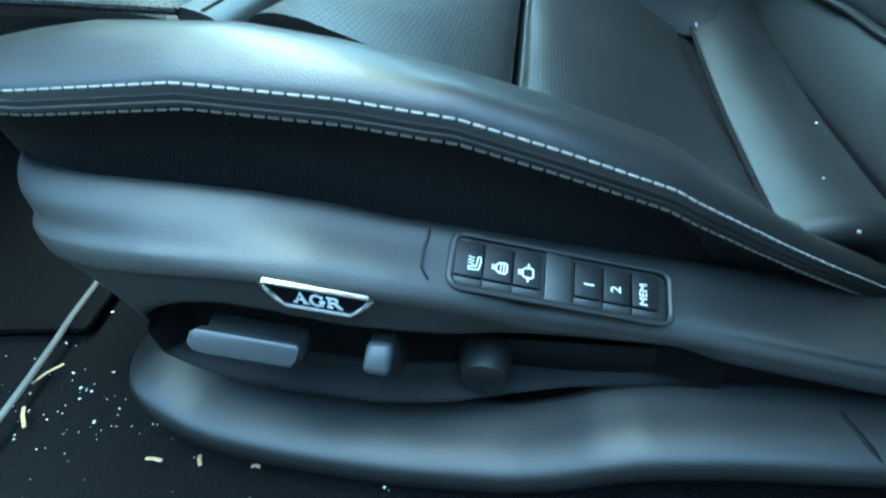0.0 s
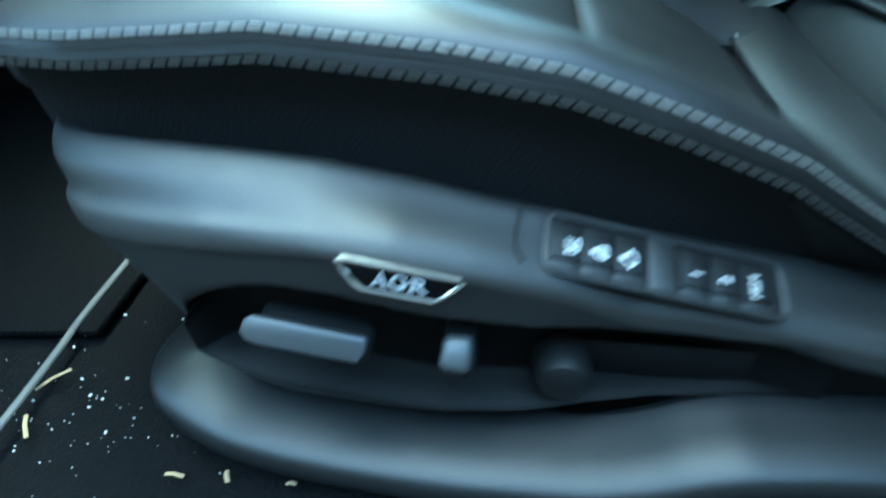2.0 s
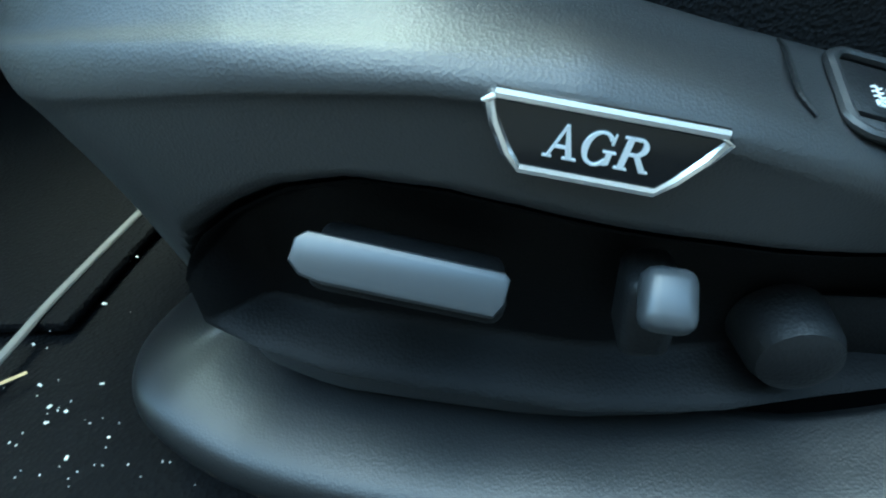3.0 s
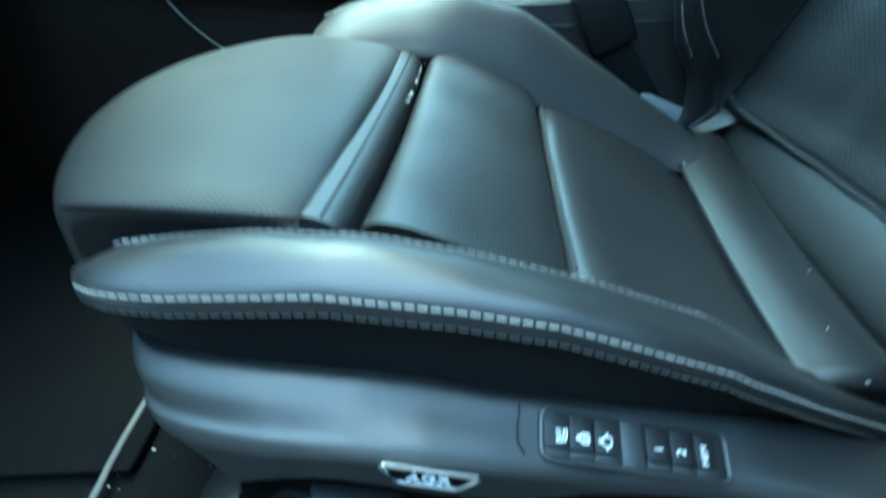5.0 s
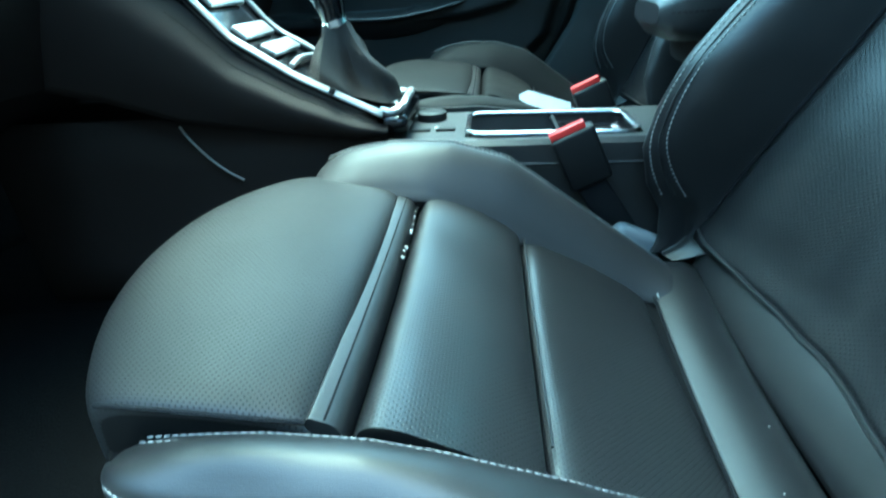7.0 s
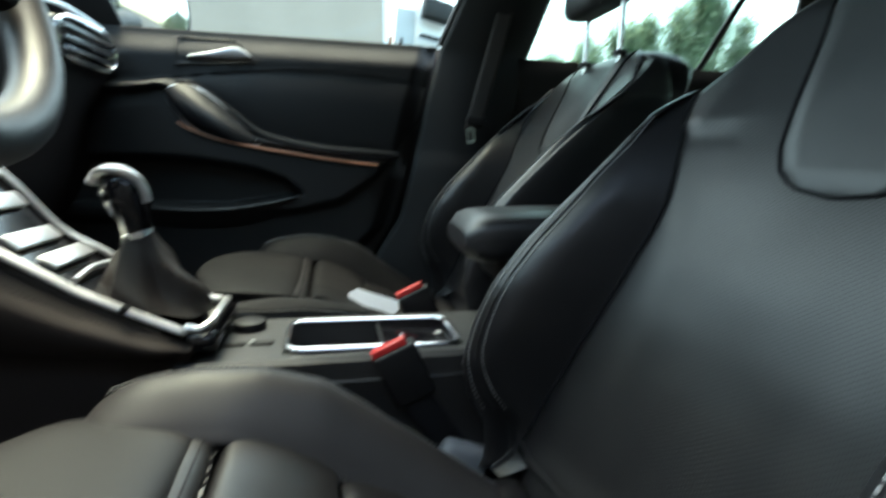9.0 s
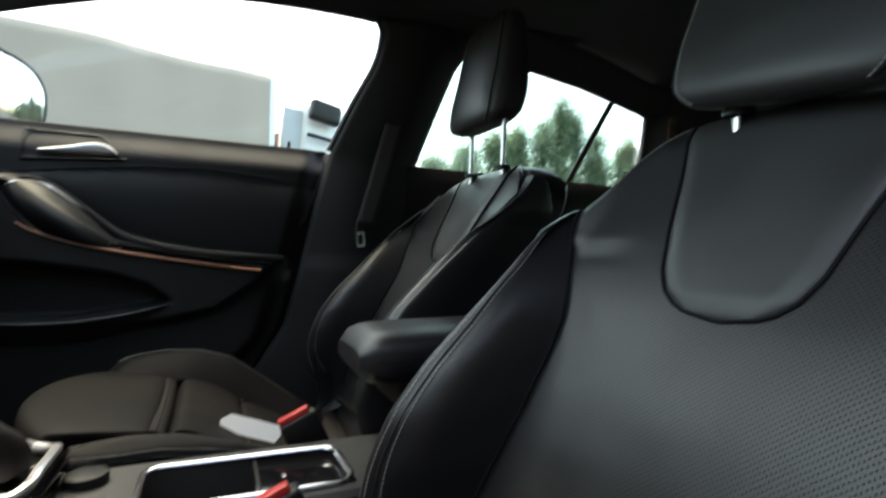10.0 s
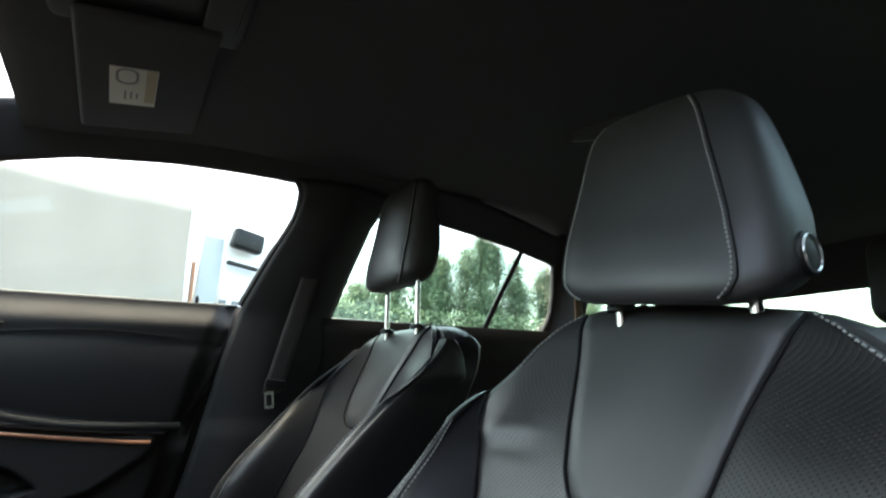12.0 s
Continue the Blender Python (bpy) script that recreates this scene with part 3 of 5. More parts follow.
        runs = [curve_through(row[8:-2:3], 90) for row in (seam_pts, outer_pts)]
        for run in runs:
            P("stitching", stitches(run, 0.0062, 0.70, 0.0009), THREAD, bl)
        P("piping", tube([a.lerp(b, 0.5) + Vector((0.0012, 0, 0)) for a, b in zip(*runs)], 0.0018, 6), LEATHER, bl)
        P("seam", tube(in_pts[6:-1], 0.0021, 6), FABRIC, bl, "sunken seam beside the bolster")
        P("foot_piping", tube([bpt(sd * 0.215 * k / 14, 0.294 + 0.012 * (k / 14) ** 3, 0.001) for k in range(15)], 0.0030, 8), LEATHER, bl)
        P("shoulder_stitching", stitches([bpt(sd * (table(z, BACK_W) - 0.004), z, 0.001) for z in [0.775 + 0.066 * k / 14 for k in range(15)]], 0.0066, 0.68, 0.0011), THREAD, back_panel)
    P("foot_band", sheet(lambda u, v: Vector((0.246 + 0.034 * u - 0.004 * math.sin(u * math.pi), YC - 0.215 + 0.43 * v, 0.240 + 0.056 * u + 0.012 * abs(2 * v - 1) ** 3 * u)), 10, 24), LEATHER, lab="plain leather band at the foot of the backrest", solid=0.02, face=(-1, 0, 0))
    SHELL = [(0.25, 0.19), (0.40, 0.225), (0.55, 0.236), (0.70, 0.238), (0.745, 0.237), (0.775, 0.224), (0.80, 0.206), (0.82, 0.184), (0.835, 0.158), (0.842, 0.125)]
    rr = []
    for k in range(45):
        z = 0.25 + 0.592 * k / 44
        w, top = table(z, SHELL), smooth01(0.80, 0.842, z)
        low = sag * smooth01(0.70, 0.84, z)
        rr.append([Vector((panel_x(z) + 0.012 + (bx - 0.012) * (1 - 0.35 * top), YC + sy * w, z - low * max(0.0, -sy * w))) for sy, bx in ((-0.94, 0.016), (-1, 0.030), (-1.01, 0.055), (-0.99, 0.09), (-0.88, 0.112), (0, 0.125), (0.88, 0.112), (0.99, 0.09), (1.01, 0.055), (1, 0.030), (0.94, 0.016), (0, 0.03))])
    P("back_shell", loft(rr), LEATHER, lab="black leather rear of the backrest")

    # headrest on two rods
    hz, hx, slope, tip, deep, roll, wide = head
    HW = [(0, 0.124), (0.10, 0.135), (0.35, 0.135), (0.7, 0.126), (0.9, 0.122), (1, 0.116)]
    HD = [(0, 0.048), (0.3, 0.049), (0.7, 0.038), (1, 0.026)]

    def section(u):
        z = hz + 0.262 * u
        e = (1 - abs(2 * u - 1) ** 7.0) ** 0.40
        cx = hx + slope * 0.262 * (u - 0.07) + 0.006 * math.sin(u * math.pi)
        return z, e, cx, wide * table(u, HW) * (0.5 + 0.5 * e), deep * table(u, HD) * (0.2 + 0.8 * e)

    def lean(b, u):
        return 0.014 * (b / 0.14) ** 2

    narrow = 0.24 if outer_trim else 0.05
    rings = []
    for k in range(49):
        u = 0.5 - 0.5 * math.cos(k / 48 * math.pi)
        z, e, cx, hw, hd = section(u)
        rings.append([Vector((cx + a + lean(b, u), YC + b * (1 - (narrow * u * u if b < 0 else 0)) + tip * u, z + 0.10 * a + roll * b)) for a, b in superring((0, 0), (hd, hw), 0, 3.8, 56)])
    hr = P("headrest", loft(rings), SMOOTH_LEATHER, lab="black leather headrest")
    for sd in (-1, 1):
        line = []
        for k in range(1, 40):
            u = k / 40
            z, e, cx, hw, hd = section(u)
            b = hw * ((table(u, [(0, 0.74), (0.5, 0.62), (1, 0.50)]) if outer_trim else 0.8) if sd < 0 else 0.86)
            a = -hd * (1 - (b / hw) ** 3.8) ** (1 / 3.8)
            line.append(Vector((cx + a + lean(b, u) - 0.0006, YC + sd * b * (1 - (narrow * u * u if sd < 0 else 0)) + tip * u, z + 0.10 * a + roll * sd * b)))
        line = [p + Vector((-0.0009, 0, 0)) for p in line]
        P("stitching", stitches(line, 0.0052, 0.70, 0.0011), THREAD, hr, "pale seam stitching")
        P("piping", tube([p + Vector((0.0015, 0.004 * sd, 0)) for p in line], 0.0012, 6), FABRIC, hr)
    bx, bz_ = section(0.18)[2] + 0.014, section(0.18)[0] - 0.127 * roll
    if outer_trim:
        P("release_button", disc(0.021, 0.006, axes((bx, YC - 0.1265, bz_), (1, 0, 0.3), (-0.3, 0, 1)), 32, 0.003), DARK_PLASTIC, hr, "round push button")
        P("button_ring", tube([(bx + 0.0165 * math.cos(a), YC - 0.1328, bz_ + 0.0165 * math.sin(a)) for a in [k * math.tau / 32 for k in range(33)]], 0.0014, 6), SILVER, hr)
    for sd in (-1, 1):
        y = 0.384 + sd * 0.0735
        P("headrest_rod", tube([(0.525, y, 0.82), (0.526, y, hz + 0.02)], 0.0062, 14), CHROME)
        P("rod_sleeve", disc(0.016, 0.010, axes((0.526, y, 0.838), (1, 0, 0), (0, 1, 0)), 24, 0.004), DARK_PLASTIC)
    if outer_trim:
        P("hanger_arm", slab([(0.065, 0.024), (0.045, 0.001), (-0.002, -0.019), (-0.10, -0.035), (-0.066, 0.0)], axes((0.656, 0.585, 1.155), (0, 1, 0), (0.3, 0, 1)), 0.005, 0.001), PLASTIC, hr, "grey plastic hanger arm")
    return st


driver = seat((0, 0, 0), "black leather front seat with pale stitching and perforated panels", True, (0.838, 0.520, 0.30, 0.012, 1.0, 0.12, 1.0))
passenger = seat((0.065, 0.73, 0.03), "black leather passenger seat beside the console", False, (0.936, 0.515, 0.12, 0.0, 1.05, 0.0, 0.88))

thr = part("loose_thread", tube([(0.1875, 0.577, 0.2645), (0.1860, 0.560, 0.2625), (0.1862, 0.545, 0.2615), (0.1855, 0.53, 0.2605)], 0.0009, 6), THREAD, driver, "frayed pale thread at the seat seam")
part("stitch_tag", rbox((0.002, 0.008, 0.001), pose(0.200, 0.229, 0.2645, 0, 14, -30), 0.0004), THREAD, driver)
specks = bmesh.new()
rs = random.Random(4)
for k in range(26):
    rbox((0.0012 * rs.uniform(0.5, 1.3), 0.0012 * rs.uniform(0.5, 1.6), 0.0008), pose(-0.0905 + rs.gauss(0, 0.001), 0.47 + rs.gauss(0, 0.035), 0.3765, rs.uniform(-20, 20), 0, rs.uniform(0, 180)), 0, bm=specks)
for x, y in ((0.199, 0.585), (0.204, 0.575), (0.196, 0.268), (0.214, 0.33)):
    rbox((0.0012, 0.0010, 0.0006), pose(x, y, 0.2685, 0, 0, 40), 0, bm=specks)
tagged(part("lint", specks, DEBRIS), "pale lint specks caught in the seat slot", "lint", kind="stuff")
part("seat_bracket", rbox((0.075, 0.03, 0.05), pose(0.185, 0.655, 0.265, 0, 25, 8), 0.012, 3), material("grey_bracket_plastic", (0.22, 0.23, 0.24), 0.45), driver, "pale grey plastic bracket beside the cushion")


# ---- side trim of the driver's seat ----
PLAN = [(0.36, 0.0), (0.30, 0.0), (0.22, 0.0), (0.14, 0.0), (0.06, 0.0), (-0.02, 0.0), (-0.10, 0.0), (-0.150, 0.002), (-0.184, 0.009), (-0.203, 0.022), (-0.213, 0.045), (-0.216, 0.09)]
TRIM_FOOT = [(-0.225, 0.236), (-0.205, 0.226), (-0.190, 0.216), (-0.165, 0.203), (-0.13, 0.195), (-0.06, 0.187), (0.02, 0.186), (0.065, 0.196), (0.09, 0.203), (0.15, 0.206), (0.36, 0.205)]
HOLLOW_TOP = [(-0.163, 0.242), (-0.160, 0.252), (-0.154, 0.263), (-0.145, 0.273), (-0.132, 0.282), (-0.117, 0.289), (-0.099, 0.2915), (-0.077, 0.288), (-0.053, 0.2815), (-0.029, 0.2755), (0.015, 0.266), (0.06, 0.259), (0.14, 0.250)]
HOLLOW_LOW = [(-0.163, 0.241), (-0.156, 0.2365), (-0.143, 0.2305), (-0.117, 0.2235), (-0.09, 0.2185), (-0.047, 0.2125), (-0.0145, 0.2105), (0.03, 0.211), (0.14, 0.214)]
plan_line = even(curve_through([(a, b, 0) for a, b in PLAN], 400), 0.0038)


def hollow(x, z):
    """How deep the trim is scooped out round the levers, 0 to 1."""
    room = min(table(x, HOLLOW_TOP) - z, (z - table(x, HOLLOW_LOW) + 0.002) * 0.9)
    return smooth01(-0.0015, 0.0085, room) * smooth01(0.13, 0.04, x)


def valance_row(i, n=260):
    """One section of the side cover from its top edge to its foot."""
    x, off = plan_line[i].x, plan_line[i].y
    zt, zc, zf = table(x, TRIM_TOP), table(x, CREASE), table(x, TRIM_FOOT)
    ye, yc, yl = table(x, TRIM_TOP_Y), table(x, CREASE_Y), table(x, LOWER_Y)
    soft = smooth01(-0.06, -0.19, x)
    deep = 0.028 * smooth01(-0.01, 0.08, x)
    pts = [(ye + 0.0165, zt - 0.012), (ye + 0.0065, zt - 0.0030), (ye, zt - 0.001 * soft), (ye * 0.66 + yc * 0.34 - 0.002 * soft, zt * 0.67 + zc * 0.33 + 0.0002), (yc + 0.0095 - 0.001 * soft, zc + 0.0042 + 0.001 * soft), (yc + 0.0035, zc + 0.0004 + 0.001 * soft), (yc + 0.0004 + 0.001 * soft, zc - 0.0045 - 0.003 * soft), (yc * 0.6 + yl * 0.4, zc - 0.0125 - 0.003 * soft), (yl + 0.0008 + deep * 0.5, zc * 0.6 + zf * 0.4), (yl + 0.0065 + deep, zc * 0.3 + zf * 0.7), (yl + 0.0135 + deep * 1.2, zf + 0.009), (yl + 0.020 + deep * 1.2, zf + 0.001), (yl + 0.029 + deep * 1.2, zf - 0.006)]
    row = []
    for p in curve_through([(y, z, 0) for y, z in pts], n):
        y, z = p.x, p.y
        y += 0.025 * hollow(x, z)
        back = 0.56 * max(0.0, -0.148 - x) * max(0.0, min(1.0, (0.338 - z) / 0.112))
        row.append(Vector((x + back, y + off, z)))
    return row


trim = thing("seat_side_trim", (0.05, 0.15, 0.2), "grained black plastic side cover of the driver's seat", "seat trim")
part("cover", loft([valance_row(i) for i in range(len(plan_line))], closed=False), PLASTIC, trim, solid=0.003, face=(0, -1, 0.3), smooth=60)
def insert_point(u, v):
    """Black sheet carrying the hollow's shade, a little in front of the scooped cover."""
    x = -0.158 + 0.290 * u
    # Reaches below the hollow, so the lip is painted shade-black too.
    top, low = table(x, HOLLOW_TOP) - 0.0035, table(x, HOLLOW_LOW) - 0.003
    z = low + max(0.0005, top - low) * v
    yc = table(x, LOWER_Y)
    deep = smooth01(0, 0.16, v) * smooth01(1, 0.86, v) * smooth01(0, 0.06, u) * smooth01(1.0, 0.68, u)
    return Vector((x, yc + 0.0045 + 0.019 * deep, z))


part("shade_insert", sheet(insert_point, 110, 40), SHADE_BLACK, trim, "matt black insert carrying the shade round the seat controls", smooth=60, face=(0, -1, 0))
joint = [(x, table(x, TRIM_TOP_Y) * (1 - k) + (table(x, CREASE_Y) + 0.004) * k - 0.0006, (1 - k) * table(x, TRIM_TOP) + k * (table(x, CREASE) + 0.001) + 0.0022 * math.sin(k * math.pi)) for x, k in ((-0.006, 0.02), (-0.006, 0.2), (-0.007, 0.45), (-0.007, 0.7), (-0.004, 0.85))]
part("panel_joint", tube(joint, 0.0006, 6), DARK_PLASTIC, trim)
# controls in the hollow
lv = axes((-0.0885, 0.1318, 0.2685), (0.0450, 0.0040, -0.0140), (0, 0.68, 0.73))
grip = [(-0.0265, -0.002), (-0.0262, 0.0035), (-0.0235, 0.0058), (0.0245, 0.0058), (0.0262, 0.0042), (0.0258, -0.002), (0.0235, -0.0058), (-0.0185, -0.0058), (-0.0235, -0.0048)]
grip = [(x * 0.92, y * 0.92) for x, y in grip]
lever = part("cushion_lever", slab(grip, lv, 0.0075, 0.0016), SATIN, trim, "grey satin seat slide lever")
part("lever_body", rbox((0.048, 0.020, 0.010), axes((-0.0880, 0.1400, 0.2635), (0.0450, 0.0040, -0.0140), (0, 1, 0)), 0.004, 3), DARK_PLASTIC, lever)
part("recline_lever", rbox((0.0125, 0.0150, 0.009), axes((-0.0285, 0.1345, 0.2618), (1, 0, -0.15), (0.05, 0.80, 0.6)), 0.0035, 3), SATIN, trim, "grey upright recline switch")
part("switch_body", rbox((0.0135, 0.018, 0.026), pose(-0.0290, 0.1480, 0.2490), 0.004, 3), DARK_PLASTIC, trim)
part("lumbar_knob", disc(0.0140, 0.019, axes((0.0155, 0.167, 0.2275), (1, 0, 0), (0, 0, 1)), 40, 0.006, r2=0.0128), DARK_PLASTIC, trim, "round lumbar support knob")
# badge
bd = axes((-0.0475, 0.1358, 0.2995), (0.044, 0.0015, -0.0098), (0, -0.12, 1))
outer = [(-0.0235, 0.0072), (0.0235, 0.0072), (0.0247, 0.0055), (0.0225, 0.0015), (0.0185, -0.0045), (0.0150, -0.0078), (-0.0150, -0.0078), (-0.0185, -0.0045), (-0.0225, 0.0015), (-0.0247, 0.0055)]
outer = [(x * 0.93, y * 1.08) for x, y in outer]
badge = thing("badge", (-0.0475, 0.1365, 0.292), "chrome-framed black badge with raised letters on the seat trim", "badge")
part("plate", slab([(x * 0.93, y * 0.86) for x, y in outer], bd, 0.0018), GLOSS, badge)
ring = [Vector((x * 0.965, y * 0.90, 0)) for x, y in outer]
part("rim", tube([bd @ Vector((p.x, p.y, 0.0016)) for p in ring + ring[:1]], 0.0012, 8), CHROME, badge)
letter_metal = material("pale_metal_letters", (0.78, 0.79, 0.79), 0.5, metal=0.1, vary=0.05)
for glyph, shift in (("A", -0.0067), ("G", 0.0), ("R", 0.0067)):
    part("letter", serif_letter(glyph, 0.0069, bd @ pose(shift, -0.0036, 0.0018)), letter_metal, badge)
# switch block
sb = axes((0.0508, 0.1650, 0.2848), (0.0944, 0.0090, -0.0292), (0, 1, 0.46))
panel = thing("switch_block", (0.0508, 0.1670, 0.276), "black seat heating and memory switches with white symbols", "switch block")
o1 = rounded(0.1005, 0.0255, 0.0050)
lip = [Vector((x * 0.985, y * 0.955, 0.0017)) for x, y in o1]
part("surround", tube([sb @ p for p in lip + lip[:1]], 0.0016, 8, flat=0.8), PLASTIC, panel)
part("backing", slab([(x * 0.985, y * 0.955) for x, y in o1], sb @ pose(0, 0, -0.004), 0.0044), DARK_PLASTIC, panel)
part("divider", rbox((0.0118, 0.0225, 0.003), sb @ pose(-0.0025, 0.0, 0.0006), 0.001), PLASTIC, panel)
centres = (-0.0420, -0.0292, -0.0162, 0.0110, 0.0243, 0.0375)
marks = (-0.0394, -0.0284, -0.0168, 0.0116, 0.0238, 0.0365)
for i, cx in enumerate(centres):
    b = part("button", rbox((0.0124, 0.0158, 0.0028), sb @ pose(cx, 0.0010, 0.0010), 0.0007), DARK_PLASTIC, panel)
    part("button_foot", rbox((0.0124, 0.0034, 0.0020), sb @ pose(cx, -0.0090, 0.0006, 18, 0, 0), 0.0006), PLASTIC, b)
    at = sb @ pose(marks[i], -0.0008, 0.00245) @ pose(0, 0, 0, 0, 0, 90)
    if i == 0:
        bm = tube([at @ Vector(p) for p in ((-0.0030, 0.0026, 0), (-0.0026, -0.0018, 0), (0.0012, -0.0026, 0), (0.0032, -0.0022, 0), (0.0028, -0.0012, 0), (-0.0012, -0.0006, 0), (-0.0018, 0.0028, 0), (-0.0030, 0.0026, 0))], 0.00042, 5)
        for k in (-0.0004, 0.0010, 0.0024):
            tube([at @ Vector((k, 0.0030, 0)), at @ Vector((k + 0.0005, 0.0021, 0)), at @ Vector((k - 0.0003, 0.0013, 0)), at @ Vector((k + 0.0002, 0.0004, 0))], 0.00032, 5, bm)
    elif i < 3:
        bm = tube([at @ Vector((x, y, 0)) for x, y in ((-0.0017, -0.0030), (0.0017, -0.0030), (0.0023, -0.0022), (0.0021, 0.0006), (0.0012, 0.0016), (-0.0012, 0.0016), (-0.0021, 0.0006), (-0.0023, -0.0022), (-0.0017, -0.0030))], 0.00045, 5)
        tube([at @ Vector(p) for p in ((-0.0008, 0.0022, 0), (0.0008, 0.0022, 0), (0.0009, 0.0033, 0), (-0.0009, 0.0033, 0), (-0.0008, 0.0022, 0))], 0.0004, 5, bm)
        if i == 2:
            for sx in (-1, 1):
                tube([at @ Vector((sx * 0.0024, -0.0008, 0)), at @ Vector((sx * 0.0040, -0.0008, 0))], 0.00055, 5, bm)
        else:
            for yy in (-0.0016, -0.0002):
                tube([at @ Vector((-0.0016, yy, 0)), at @ Vector((0.0016, yy, 0))], 0.00035, 5, bm)
    else:
        bm = lettering(("1", "2", "MEM")[i - 3], 0.0066 if i < 5 else 0.0050, at, 0.0002)
    part("symbol", bm, WHITE_INK, b)

# rail cover along the foot of the seat
RAIL_PLASTIC = material("rail_plastic", (0.005, 0.0052, 0.0058), 0.42, grain=0.08, grain_size=1100, spec=0.42)
EDGE_PLAN = [(-0.208, 0.225), (-0.216, 0.198), (-0.217, 0.172), (-0.207, 0.151), (-0.186, 0.136), (-0.155, 0.1255), (-0.115, 0.1195), (-0.058, 0.1165), (0.0, 0.1165), (0.057, 0.1185), (0.097, 0.1225), (0.14, 0.1265), (0.20, 0.130), (0.245, 0.134)]
RAIL_TOP = [(-0.22, 0.1970), (-0.19, 0.1940), (-0.16, 0.1880), (-0.10, 0.1845), (-0.03, 0.1820), (0.03, 0.1835), (0.055, 0.1905), (0.075, 0.1985), (0.095, 0.2030), (0.13, 0.2040), (0.32, 0.2030)]
edge_line = curve_through([(x, y, 0) for x, y in EDGE_PLAN], 90)
rows = []
for k, e in enumerate(edge_line):
    d = (edge_line[min(k + 1, 89)] - edge_line[max(k - 1, 0)]).normalized()
    n = Vector((-d.y, d.x, 0))
    top = table(e.x, RAIL_TOP)
    rows.append(curve_through([e + n * w + Vector((0, 0, z)) for w, z in ((0.055 - 0.012 * smooth01(-0.10, 0.05, e.x), top + 0.008), (0.030, top + 0.0060), (0.016, top + 0.0038), (0.0060, top + 0.0006), (0.0016, top - 0.0035), (0.0, top - 0.0095), (0.005, top - 0.0150), (0.022, top - 0.021), (0.035, 0.150))], 36))
rail = thing("seat_rail_cover", (0.05, 0.13, 0.152), "grey-black plastic cover over the seat rail", "rail cover")
part("cover", loft(rows, closed=False), RAIL_PLASTIC, rail, smooth=60, solid=0.003, face=(0, -1, 0.5))
part("side_seam", tube(curve_through([(0.185, 0.158, 0.2088), (0.192, 0.143, 0.2065), (0.200, 0.133, 0.1990), (0.212, 0.1295, 0.186), (0.235, 0.129, 0.176)], 30), 0.0016, 6), SHADE_BLACK, rail)
part("end_cap", rbox((0.19, 0.034, 0.034), pose(0.325, 0.156, 0.182), 0.008, 3), DARK_PLASTIC, rail)
# Its near-black colour stands in for the shade under the trim's rear.
part("under_panel", sheet(lambda u, v: Vector((-0.185 + 0.54 * u, 0.171 + 0.012 * (1 - u) ** 6, 0.150 + 0.085 * v)), 20, 4), SHADE_BLACK, trim, "panel behind the rail cover, blackened to stand for shade", solid=0.002)


# ---- car floor and body ----
floor_bm = sheet(lambda u, v: Vector((-1.09 + 3.43 * u, -0.02 + 1.54 * v, 0.150 + 0.004 * noise.noise((u * 30, v * 18, 0)))), 90, 60)
structure("floor", floor_bm, CARPET, "black car carpet scattered with crumbs", "floor", solid=0.02)
WIN_TOP = [(-0.85, 0.92), (-0.60, 1.055), (-0.40, 1.140), (-0.30, 1.174), (-0.20, 1.204), (-0.077, 1.238), (0.10, 1.261), (0.226, 1.269), (0.34, 1.272), (0.45, 1.27), (0.60, 1.235), (0.86, 1.232), (1.05, 1.214), (1.20, 1.19), (1.335, 1.166), (1.46, 1.098), (2.12, 1.072), (2.4, 1.03)]


def win_y(z):
    return 1.49 - 0.35 * (z - 0.93)


